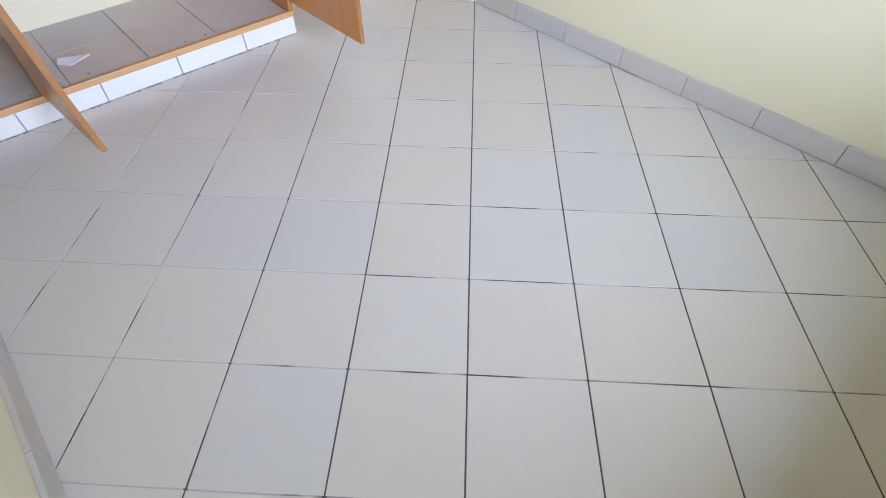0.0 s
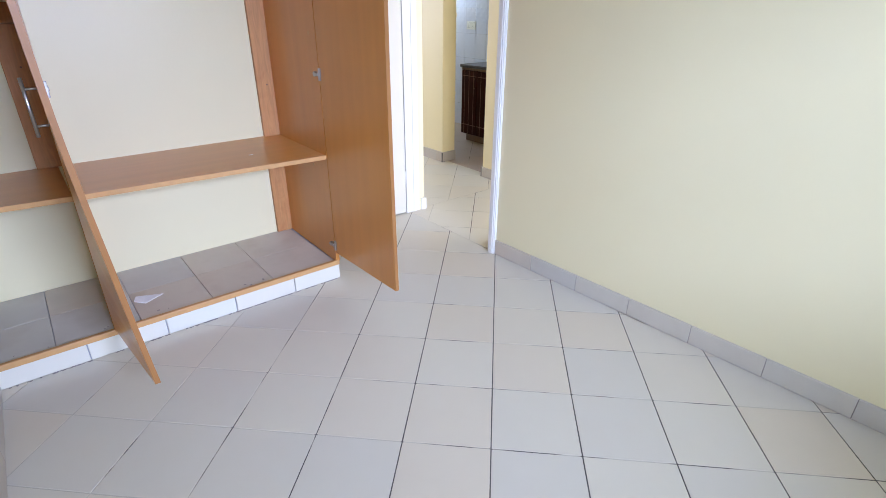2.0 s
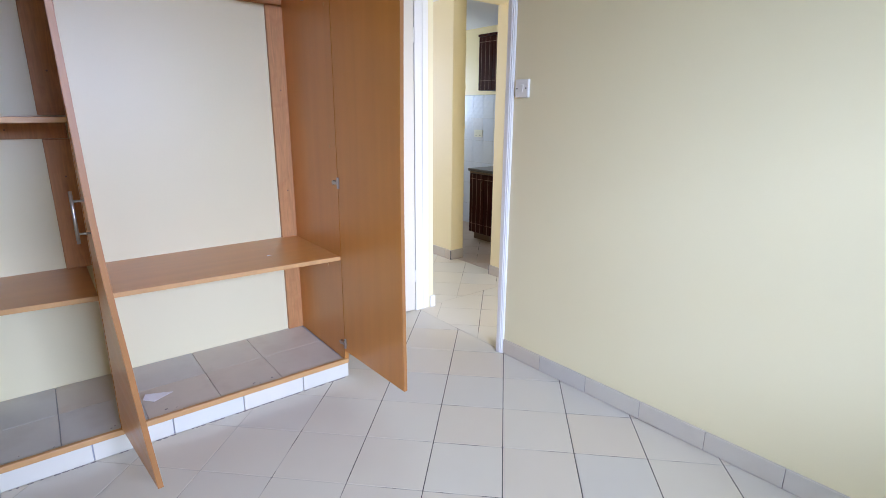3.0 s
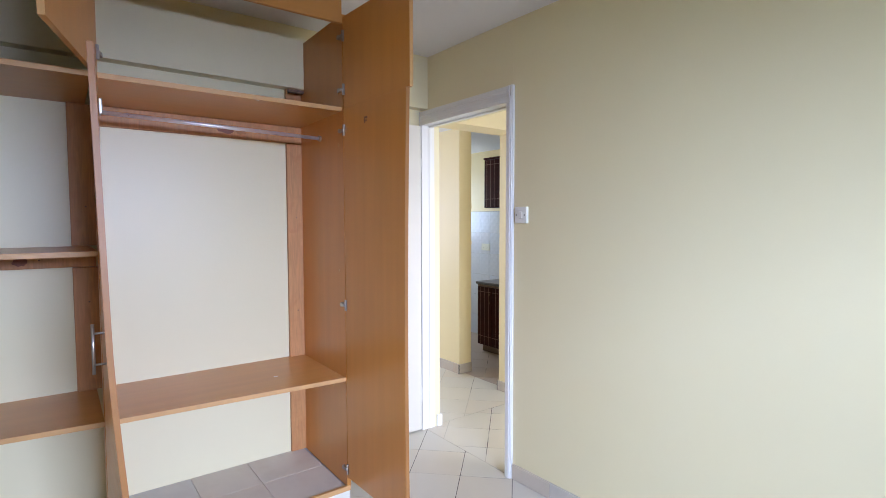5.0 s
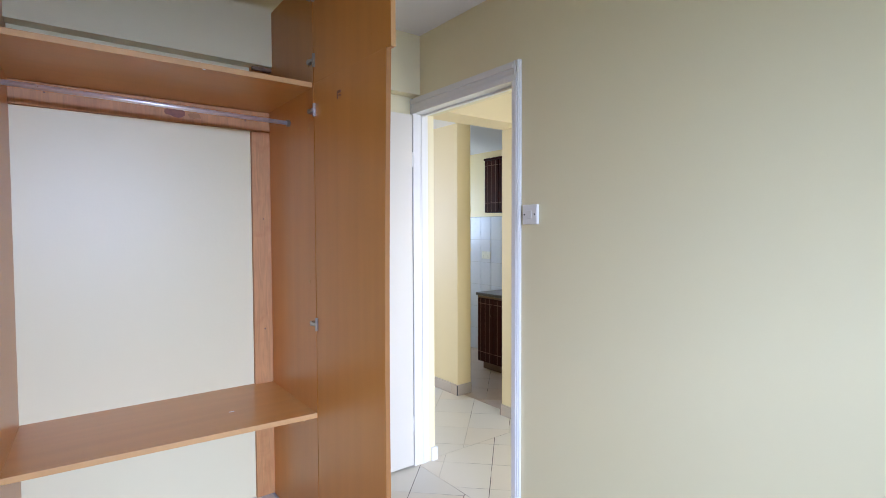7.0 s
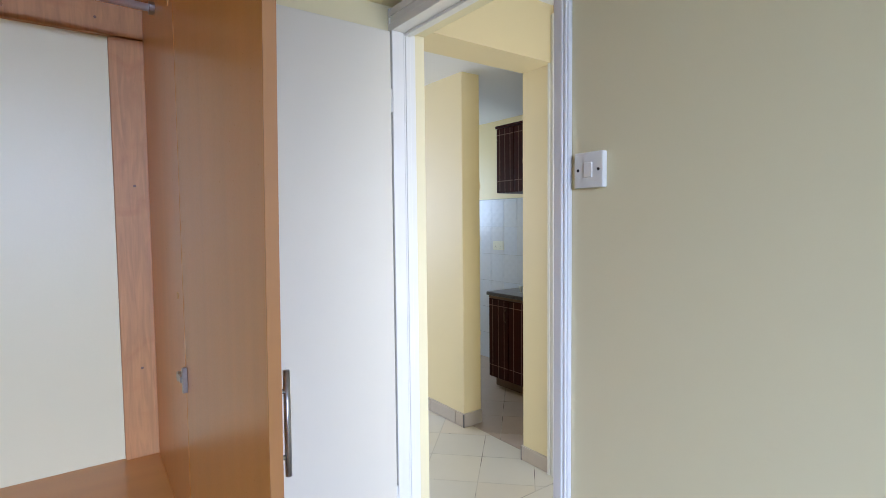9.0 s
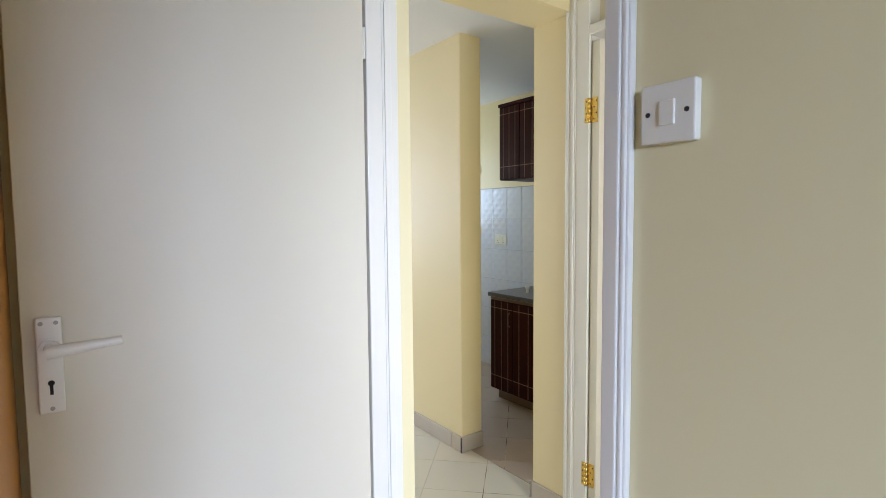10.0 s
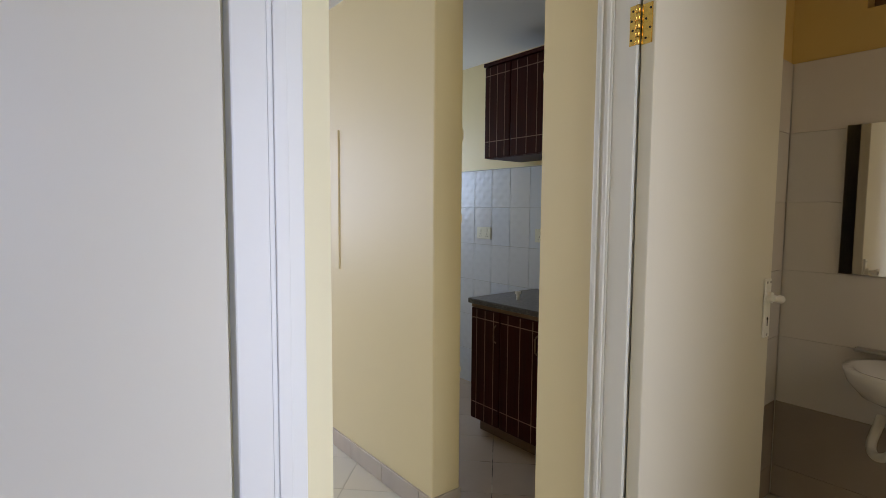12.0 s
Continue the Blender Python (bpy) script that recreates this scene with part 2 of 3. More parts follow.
# ---- large structure ----
XW, XE, YS, YN = -0.372, 1.964, -1.60, 2.738     # bedroom inside faces
CZ, HZ = 2.585, 2.357                           # ceiling heights, bedroom and hall
XO = 2.09                                       # hall face of the door wall
XH = 2.965                                      # hall face of the bathroom and kitchen wall
DY0, DY1, DZ = 1.873, 2.70, 2.135               # bedroom doorway
WX0, WX1, WZ0, WZ1 = -0.10, 1.12, 1.18, 2.06     # bedroom window

S = "structure"


def skewed(bm, slope=0.024, y0=1.86):
    """Turns a piece along the east wall by the little that the room is out of square."""
    for v in bm.verts:
        v.co.x += (y0 - v.co.y) * slope
    return bm


solid("wall_west", box(XW - 0.15, XW, YS - 0.15, YN, -0.05, CZ), WALL, "cream yellow painted plaster bedroom wall", "wall", S)
solid("wall_north", box(XW - 0.15, XO, YN, YN + 0.15, -0.05, 2.7), WALL, "cream yellow painted plaster wall behind the wardrobe", "wall", S)
solid("wall_beam", box(XW, XE, YN - 0.075, YN, 2.24, CZ), WALL, "cream painted beam projecting from the top of the wall", "beam", S)
solid("wall_east", join(skewed(box(XE, XO - 0.046, YS - 0.15, DY0 - 0.03, -0.05, 2.7)), box(XE, XO - 0.046, DY1 + 0.03, YN, -0.05, 2.7), box(XE, XO - 0.046, DY0 - 0.03, DY1 + 0.03, DZ + 0.03, 2.7),
                        box(XO - 0.045, XO, YS - 0.15, DY0 - 0.002, -0.05, 2.7), box(XO - 0.045, XO, DY1 + 0.002, YN, -0.05, 2.7), box(XO - 0.045, XO, DY0 - 0.002, DY1 + 0.002, DZ + 0.003, 2.7)),
      WALL, "cream yellow painted wall with a doorway", "wall", S)
solid("wall_south", join(box(XW - 0.15, WX0, YS - 0.15, YS, -0.05, CZ), box(WX0, WX1, YS - 0.15, YS, -0.05, WZ0), box(WX0, WX1, YS - 0.15, YS, WZ1, CZ), box(WX1, XO, YS - 0.15, YS, -0.05, CZ)),
      WALL, "cream yellow painted bedroom wall with a window opening", "wall", S)
solid("ceiling", box(XW - 0.15, XO, YS - 0.15, YN + 0.15, CZ, CZ + 0.12), CEIL, "white painted flat bedroom ceiling", "ceiling", S)

# hall, kitchen and bathroom shell
BY0_BATH = 2.723
BX = 4.36                                       # bathroom face of its back wall
solid("ceiling_hall", box(-1.6, 4.5, YN + 0.15, 7.1, HZ, HZ + 0.12), CEIL, "white painted hall and kitchen ceiling", "ceiling", S)
solid("ceiling_lobby", box(XO, 4.51, 0.9, YN + 0.15, 2.5, 2.62), CEIL, "white painted lobby ceiling", "ceiling", S)
solid("wall_header", box(XO, XH, 2.79, 3.012, 2.205, 2.62), HALL, "yellow painted header over the lobby opening", "beam", S)
solid("wall_bathroom_front", join(box(XH, XH + 0.13, BY0_BATH, 3.012, -0.05, 2.62), box(XH, XH + 0.13, 1.85, BY0_BATH, 2.40, 2.62), box(XH, XH + 0.13, 0.9, 1.85, -0.05, 2.62)),
      HALL, "yellow gloss painted wall with the bathroom doorway", "wall", S)
solid("wall_bathroom_side", box(XH + 0.13, 4.51, 2.79, 3.012, -0.05, 2.62), HALL_DIM, "yellow painted wall between bathroom and kitchen, colour darkened for dim light", "wall", S)
solid("wall_bathroom_back", join(box(BX, BX + 0.15, 0.9, 1.85, -0.05, 2.62), box(BX, BX + 0.15, 1.85, 2.535, -0.05, 2.123), box(BX, BX + 0.15, 1.85, 2.535, 2.47, 2.62), box(BX, BX + 0.15, 2.535, 2.79, -0.05, 2.62)), HALL_DIM, "yellow painted bathroom wall above the tiles, colour darkened for dim light", "wall", S)
# unseen wall; its two openings are invented to let the fill lamps shine in
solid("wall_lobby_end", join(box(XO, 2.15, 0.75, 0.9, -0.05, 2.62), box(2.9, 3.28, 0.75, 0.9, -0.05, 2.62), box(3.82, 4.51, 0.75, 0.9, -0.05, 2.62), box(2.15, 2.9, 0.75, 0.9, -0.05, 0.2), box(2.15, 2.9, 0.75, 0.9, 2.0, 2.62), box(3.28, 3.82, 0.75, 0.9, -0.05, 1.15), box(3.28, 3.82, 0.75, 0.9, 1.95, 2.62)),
      HALL, "yellow painted unseen end wall with openings added for fill lamps", "wall", S)
solid("wall_pillar", box(2.985, 3.135, 3.588, 7.1, -0.05, HZ + 0.02, 0.006, 2), HALL, "yellow gloss painted end of the kitchen wall", "wall", S)
solid("wall_kitchen_back", box(4.29, 4.43, 3.012, 5.75, -0.05, HZ), HALL, "yellow painted kitchen wall above the tiles", "wall", S)
solid("wall_kitchen_end", join(box(3.135, 3.3, 5.75, 5.9, -0.05, HZ), box(4.2, 4.43, 5.75, 5.9, -0.05, HZ), box(3.3, 4.2, 5.75, 5.9, -0.05, 1.2), box(3.3, 4.2, 5.75, 5.9, 2.1, HZ)),
      HALL, "yellow painted kitchen end wall with a window opening", "wall", S)
solid("wall_living_end", join(box(-1.6, 0.4, 6.95, 7.1, -0.05, HZ), box(2.2, 2.985, 6.95, 7.1, -0.05, HZ), box(0.4, 2.2, 6.95, 7.1, -0.05, 0.8), box(0.4, 2.2, 6.95, 7.1, 2.2, HZ)),
      HALL, "yellow painted living room wall with a window opening", "wall", S)
solid("wall_living_side", box(-1.75, -1.6, YN + 0.15, 7.1, -0.05, HZ), HALL, "yellow painted living room side wall", "wall", S)

# floor bed with tiles laid on the diagonal
floor = solid("floor", join(box(-0.52, 2.09, -1.75, 2.88, -0.12, -0.0011), box(2.09, 4.51, 0.75, 2.88, -0.12, -0.0011), box(-1.75, 4.43, 2.88, 7.1, -0.12, -0.0011)), GROUT, "pale ceramic floor tiles laid on the diagonal with dark grout", "floor", S)

# ---- doorway of the bedroom ----
def frame_strip(y0, y1, z0, z1, face, out, along):
    """A moulded architrave: a flat with a bead and a stepped edge."""
    d = 0.016
    x0, x1 = sorted((face, face + out * d))
    xb0, xb1 = sorted((face, face + out * (d + 0.006)))
    if along == "z":
        w = y1 - y0
        return join(box(x0, x1, y0, y1, z0, z1, 0.003), box(xb0, xb1, y0 + w * 0.12, y0 + w * 0.34, z0, z1, 0.003), box(xb0, xb1, y0 + w * 0.62, y0 + w * 0.88, z0, z1, 0.003))
    h = z1 - z0
    return join(box(x0, x1, y0, y1, z0, z1, 0.003), box(xb0, xb1, y0, y1, z0 + h * 0.12, z0 + h * 0.34, 0.003), box(xb0, xb1, y0, y1, z0 + h * 0.62, z0 + h * 0.88, 0.003))


door_frame = thing("door_1", pose(XE, (DY0 + DY1) / 2, 0), "white gloss painted wooden door frame with moulded architrave", "door frame", kind=S)
JX0, JX1 = XE - 0.026, XO - 0.044
part("jamb", join(box(JX0, JX1, DY0 - 0.029, DY0, 0, DZ, 0.003), box(XE + 0.03, XE + 0.055, DY0, DY0 + 0.012, 0, DZ, 0.003)), WHITE, door_frame)
part("jamb", join(box(JX0, JX1, DY1, DY1 + 0.029, 0, DZ, 0.003), box(XE + 0.026, XE + 0.029, DY1 - 0.0016, DY1 + 0.002, 0, DZ),
                  box(XE + 0.034, XE + 0.056, DY1 - 0.004, DY1 + 0.002, 0, DZ, 0.0015)), WHITE, door_frame)
part("head", join(box(JX0, JX1, DY0 - 0.029, DY1 + 0.029, DZ, DZ + 0.029, 0.003), box(XE + 0.03, XE + 0.055, DY0, DY1, DZ - 0.012, DZ, 0.003)), WHITE, door_frame)
part("architrave", frame_strip(DY0 - 0.043, DY0 - 0.002, 0, DZ + 0.095, XE, -1, "z"), WHITE, door_frame)
part("architrave", frame_strip(DY1 + 0.0295, DY1 + 0.0375, 0, DZ + 0.095, XE, -1, "z"), WHITE, door_frame)
part("architrave", frame_strip(DY0 - 0.004, DY1 + 0.03, DZ + 0.004, DZ + 0.095, XE, -1, "y"), WHITE, door_frame)
part("plinth_block", box(XO - 0.03, XO + 0.014, DY1 - 0.012, DY1 + 0.06, 0, 0.085, 0.004), WHITE, door_frame)


def lever_handle(leaf, x, z, side, reach):
    """A lever handle on its long plate, in the leaf's own axes: the leaf lies along x, its face looks along side * y."""
    y = side * 0.021
    plate = part("handle_plate", box(x - 0.0225, x + 0.0225, *sorted((y, y + side * 0.008)), z - 0.14, z + 0.065, 0.003), NICKEL, leaf, "satin white metal lever handle on a long keyhole plate", True)
    part("lever", join(rod((x, y, z), (x, y + side * 0.05, z), 0.010), rod((x, y, z), (x, y + side * 0.02, z), 0.019, 20), rod((x - reach * 0.004, y + side * 0.045, z - 0.002), (x + reach * 0.122, y + side * 0.045, z + 0.006), 0.0145, 18, 0.0085), rod((x + reach * 0.121, y + side * 0.045, z + 0.006), (x + reach * 0.128, y + side * 0.045, z + 0.0065), 0.0088)), NICKEL, plate, "", True)
    part("keyhole", join(rod((x, y + side * 0.0075, z - 0.075), (x, y + side * 0.0086, z - 0.075), 0.006), box(x - 0.003, x + 0.003, *sorted((y + side * 0.0075, y + side * 0.0086)), z - 0.1, z - 0.075)), DARKHOLE, plate, "", True)
    for dx in (-0.013, 0.013):
        part("screw", rod((x + dx, y + side * 0.0075, z + 0.053), (x + dx, y + side * 0.0092, z + 0.053), 0.0045, 10), STEEL, plate, "", True)
    part("screw", rod((x, y + side * 0.0075, z - 0.13), (x, y + side * 0.0092, z - 0.13), 0.0045, 10), STEEL, plate, "", True)


# bedroom door, open flat beside the wardrobe; its own axes: hinge at 0, leaf along x
bed_door = thing("door", pose(1.936, 2.714, 0.012, 0, 0, 180.0), "white painted flush bedroom door, standing wide open", "door")
part("leaf", box(0.009, 0.812, -0.018, 0.018, 0, 2.115, 0.002), LEAF, bed_door, "", True)
lever_handle(bed_door, 0.766, 1.075, 1, -1)
for hz in (0.25, 1.85):
    part("hinge", join(rod((0.0045, 0.012, hz - 0.045), (0.0045, 0.012, hz + 0.045), 0.0045)), WHITE, bed_door, "painted butt hinge", True)

# light switch
switch = thing("light_switch", pose(XE, 1.762, 1.511), "white plastic single rocker light switch on the wall", "light switch")
part("plate", box(XE - 0.015, XE + 0.003, 1.724, 1.812, 1.466, 1.556, 0.003), PLASTIC, switch)
part("rocker", box(XE - 0.0185, XE - 0.012, 1.755, 1.780, 1.492, 1.530, 0.002), PLASTIC, switch)
for sy in (1.737, 1.799):
    part("screw", rod((XE - 0.0158, sy, 1.511), (XE - 0.013, sy, 1.511), 0.004, 10), DARKHOLE, switch)

# ---- wardrobe ----
PT = 0.100                                       # top of the tiled base
WF = 2.145                                       # front of the wardrobe
base = solid("wardrobe_base", box(XW, 1.094, WF + 0.010, YN, 0, PT - 0.008), KJOINT, "masonry wardrobe base faced with ceramic tiles", "plinth", S)
wardrobe = thing("wardrobe", pose(0.36, 2.45, PT), "beech laminate built-in wardrobe with its doors open and empty shelves", "wardrobe")
SX0, SX1 = 1.078, 1.098
PX0, PX1 = 0.042, 0.062
part("side_panel", skewed(join(box(SX0, SX1, WF, YN - 0.001, PT, 2.236), box(SX0, SX1, WF, YN - 0.077, 2.236, 2.50)), -0.015, WF), WOOD, wardrobe)
part("partition", skewed(join(box(PX0, PX1, WF, YN - 0.001, PT, 2.236), box(PX0, PX1, WF, YN - 0.077, 2.236, 2.50)), -0.045, WF), WOOD, wardrobe)


def shelf(x0, x1, z0, front=WF + 0.004, back_left=0.0, back_right=0.0):
    """A shelf with its edge band; back_left and back_right set its front ends back, for boards cut out of square."""
    board = skewed(box(x0, x1, front + 0.004, YN - 0.002, z0, z0 + 0.019, 0.001), -0.015 if x0 > -0.3 else 0.0, WF)
    band = box(x0, x1, front, front + 0.004, z0 - 0.001, z0 + 0.020, 0.001)
    for bm in (board, band):
        for v in bm.verts:
            if v.co.y < front + 0.02:
                f = min(max((x1 - v.co.x) / (x1 - x0), 0.0), 1.0)
                v.co.y += back_left * f + back_right * (1 - f)
    ob = part("shelf", board, WOODX, wardrobe)
    part("edge_band", band, EDGE, ob)
    return ob


shelf(PX1, SX0, 0.657, back_left=0.055)
shelf(XW + 0.004, PX0 + 0.004, 0.657, back_left=0.10, back_right=0.055)
shelf(PX1, SX0, 2.028, WF + 0.01)
shelf(XW + 0.004, PX0, 2.028)
shelf(XW + 0.004, PX0, 1.345, back_left=0.02, back_right=0.02)
BY0, BY1 = YN - 0.022, YN - 0.001
for z0, z1 in ((PT, 0.655), (0.676, 1.93), (2.049, 2.24)):
    part("batten", box(0.998, SX0 + 0.012, BY0, BY1, z0, z1, 0.002), PINE, wardrobe, "knotty pine batten")
part("batten", box(PX1 + 0.024, SX0 + 0.012, BY0 - 0.001, BY1, 1.932, 2.026, 0.002), PINE, wardrobe, "knotty pine batten")
for z0, z1 in ((0.676, 1.265), (1.366, 2.026)):
    part("batten", box(PX0 - 0.072, PX0 + 0.034, BY0, BY1, z0, z1, 0.002), PINE, wardrobe, "knotty pine batten")
part("batten", box(XW + 0.004, PX0 + 0.02, BY0 - 0.001, BY1, 1.267, 1.343, 0.002), PINE, wardrobe, "knotty pine batten")


def blot(cx, y, cz, rx, rz, seed):
    """An uneven flat patch."""
    bm = bmesh.new()
    rnd = random.Random(seed)
    ring = [bm.verts.new((cx + rx * (0.75 + 0.4 * rnd.random()) * math.cos(a * math.tau / 18), y, cz + rz * (0.75 + 0.4 * rnd.random()) * math.sin(a * math.tau / 18))) for a in range(18)]
    face = bm.faces.new(ring)
    bmesh.ops.extrude_face_region(bm, geom=[face])
    for v in ring:
        v.co.y += 0.002
    return bm


part("knot", blot(0.665, BY0 - 0.003, 1.974, 0.046, 0.021, 3), KNOT, wardrobe, "dark pine knot")
part("knot", blot(0.745, BY0 - 0.003, 1.968, 0.028, 0.014, 4), EDGED, wardrobe, "orange pine knot")
part("knot", blot(-0.22, BY0 - 0.003, 1.30, 0.028, 0.02, 5), KNOT, wardrobe, "dark pine knot")
part("top_rail", box(XW + 0.004, SX0, WF, WF + 0.02, 2.455, CZ - 0.01, 0.002), WOODX, wardrobe)
part("front_lip", box(XW + 0.004, SX1 - 0.004, WF - 0.008, WF + 0.012, 0.082, PT + 0.008, 0.003), EDGE, wardrobe, "chipped wooden lip along the base")
rail = part("hanging_rail", rod((PX1 + 0.012, 2.43, 1.946), (SX0 + 0.004, 2.43, 1.928), 0.0095, 16), CHROME, wardrobe, "chrome hanging rail", smooth=True)
for rx, s, rz in ((PX1 + 0.013, 1, 1.946), (SX0 + 0.004, -1, 1.928)):
    part("rail_socket", rod((rx, 2.43, rz), (rx + s * 0.012, 2.43, rz), 0.016), STEEL, rail)


def wardrobe_leaf(m, width, height, hinges, label, handle=0.0, face=1, warp=None, edging=None, standoff=0.030):
    """A laminate leaf in its own axes: hinge at 0, along x; inner face looks along face * y."""
    bent = [box(0.0, width, -0.009, 0.009, 0, height, 0.0015), box(width, width + 0.0015, -0.009, 0.009, 0, height)]
    if warp:
        for bm in bent:
            for k in range(1, 20):
                bmesh.ops.bisect_plane(bm, geom=bm.verts[:] + bm.edges[:] + bm.faces[:], plane_co=(0, 0, height * k / 20), plane_no=(0, 0, 1))
            for v in bm.verts:
                v.co.y += warp(v.co.z) * v.co.x / width
    ob = part("wardrobe_door", bent[0], WOOD, wardrobe, label, True)
    ob.matrix_basis = WORLD_OF[wardrobe.name].inverted() @ m
    part("edge_band", bent[1], edging or EDGE, ob, "", True)
    y = face * 0.009
    for hz in hinges:
        part("hinge", join(box(0.004, 0.016, *sorted((y, y + face * 0.010)), hz - 0.027, hz + 0.027, 0.0015), box(-0.030, 0.006, *sorted((y + face * 0.002, y + face * 0.013)), hz - 0.007, hz + 0.007, 0.002),
                           rod((-0.030, y - face * 0.002, hz), (-0.030, y + face * 0.012, hz), 0.011)), STEEL, ob, "steel cup hinge", True)
    if handle:
        yo = -face * 0.009
        a, hx = yo - face * standoff, width - 0.072
        part("bar_handle", join(rod((hx, a, handle - 0.08), (hx, a, handle + 0.08), 0.005),
                                rod((hx, yo, handle - 0.05), (hx, a, handle - 0.05), 0.0035), rod((hx, yo, handle + 0.05), (hx, a, handle + 0.05), 0.0035)), STEEL, ob, "brushed steel bar handle", True, True)
    return ob


def leaf_pose(hinge, tip, z, lean=0.0):
    return pose(hinge[0], hinge[1], z, 0, lean, 0) @ pose(0, 0, 0, 0, 0, math.degrees(math.atan2(tip[1] - hinge[1], tip[0] - hinge[0])))


right_leaf = wardrobe_leaf(leaf_pose((1.0866, 2.139), (1.101, 1.597), 0.155), 0.535, 1.885, (0.046, 0.898, 1.776), "tall beech laminate door standing open", 0.932, -1, lambda z: 0.010 * z / 1.885 - 0.009 * math.sin(math.pi * z / 1.885), EDGED)
part("sticker_residue", join(box(0.20, 0.207, -0.0085, -0.0062, 1.782, 1.812), box(0.207, 0.228, -0.0083, -0.0060, 1.803, 1.812), box(0.213, 0.226, -0.0083, -0.0060, 1.790, 1.796)), SMUDGE, right_leaf, "torn sticker residue", True)
wardrobe_leaf(leaf_pose((1.0866, 2.139), (1.118, 1.580), 2.0405), 0.553, 0.444, (0.09, 0.35), "short beech laminate top cupboard door standing open", 0.0, -1)
wardrobe_leaf(leaf_pose((0.052, 2.132), (0.046, 1.655), 0.115), 0.48, 1.90, (0.12, 0.96, 1.80), "tall beech laminate door, warped and standing open", 0.96, 1,
              lambda z: 0.055 * max(0.0, 1 - z) ** 1.6 - 0.030 * max(0.0, z - 0.5) / 1.4, EDGED, standoff=0.040)
wardrobe_leaf(leaf_pose((0.052, 2.132), (-0.094, 1.553), 2.034), 0.60, 0.44, (0.08, 0.35), "short beech laminate top cupboard door standing open", 0.0, 1)

for sy, sz in ((2.21, 1.225), (2.20, 1.865), (2.20, 2.125), (2.30, 0.60), (2.60, 0.60)):
    part("screw_cap", rod((SX0 - 0.0012, sy, sz), (SX0 + 0.004, sy, sz), 0.008, 14), EDGE, wardrobe, "small brown screw cap")
for sx, sz in ((0.03, 1.55), (0.03, 1.10), (1.05, 1.5), (1.05, 0.95), (0.97, 1.975), (0.2, 1.99), (-0.15, 1.305)):
    part("screw_head", rod((sx, BY0 - 0.0022, sz), (sx, BY0 + 0.002, sz), 0.004, 10), KICK, wardrobe)

part("paint_fleck", blot(0.666, WF + 0.0125, 2.033, 0.011, 0.008, 8), PAPER, wardrobe, "fleck of white paint")
part("paint_fleck", box(0.788, 0.808, 2.382, 2.390, 0.6752, 0.6768, 0.0005), PAPER, wardrobe, "fleck of white paint")
part("broken_corner", box(0.985, SX0 - 0.002, YN - 0.10, YN - 0.079, 2.206, 2.224, 0.003), KICK, wardrobe, "dark splintered offcut")

scrap = bmesh.new()
sv = [scrap.verts.new(p) for p in ((0.15, 2.33, PT + 0.012), (0.19, 2.30, PT + 0.004), (0.275, 2.345, PT + 0.003), (0.205, 2.375, PT + 0.004), (0.165, 2.37, PT + 0.014))]
sf = scrap.faces.new(sv)
up = bmesh.ops.extrude_face_region(scrap, geom=[sf])
for v in up["geom"]:
    if isinstance(v, bmesh.types.BMVert):
        v.co.z += 0.003
solid("card_scrap", scrap, PAPER, "torn scrap of white card lying on the wardrobe base", "litter")

# ---- kitchen ----
CX = 3.718
CAB_Z0, CAB_Z1 = 0.085, 0.768


def groove_door(thing_ob, x, y0, y1, z0, z1):
    """A dark door with pale inlaid lines: three upright, two across."""
    d = part("cabinet_door", box(x - 0.018, x, y0, y1, z0, z1, 0.004), MAHOG, thing_ob, "dark mahogany door with pale grooves")
    w = y1 - y0
    for f in (0.2, 0.5, 0.8):
        yy = y0 + w * f
        part("groove", box(x - 0.0188, x - 0.0172, yy - 0.0025, yy + 0.0025, z0 + 0.006, z1 - 0.006), GROOVE, d)
    for zz in (z0 + 0.1, z1 - 0.055):
        part("groove", box(x - 0.0190, x - 0.0172, y0 + 0.005, y1 - 0.005, zz - 0.0025, zz + 0.0025), GROOVE, d)
    return d


def base_unit(y1, widths):
    y0 = y1 - sum(widths)
    ob = thing("base_cabinet", pose(CX + 0.28, (y0 + y1) / 2, 0), "dark mahogany kitchen base cabinet with pale grooved doors", "kitchen cabinet", "kitchen base cabinets")
    part("body", box(CX, 4.27, y0 + 0.002, y1 - 0.002, CAB_Z0, CAB_Z1, 0.003), MAHOG, ob)
    part("kick_board", box(CX + 0.045, CX + 0.065, y0, y1 - 0.02, 0, CAB_Z0, 0.002), KICK, ob, "brown kick board")
    part("face_rail", box(CX - 0.016, CX, y0, y1, CAB_Z1 - 0.022, CAB_Z1 - 0.001, 0.003), KICK, ob, "brown rail under the worktop")
    y = y1
    for w in widths:
        door = groove_door(ob, CX, y - w + 0.003, y - 0.003, CAB_Z0 + 0.003, CAB_Z1 - 0.024)
        hy = y - w + 0.03
        part("bow_handle", join(rod((CX - 0.018, hy, 0.57), (CX - 0.036, hy, 0.585), 0.004), rod((CX - 0.036, hy, 0.585), (CX - 0.036, hy, 0.655), 0.004), rod((CX - 0.036, hy, 0.655), (CX - 0.018, hy, 0.67), 0.004)), KICK, door)
        y -= w
    return ob


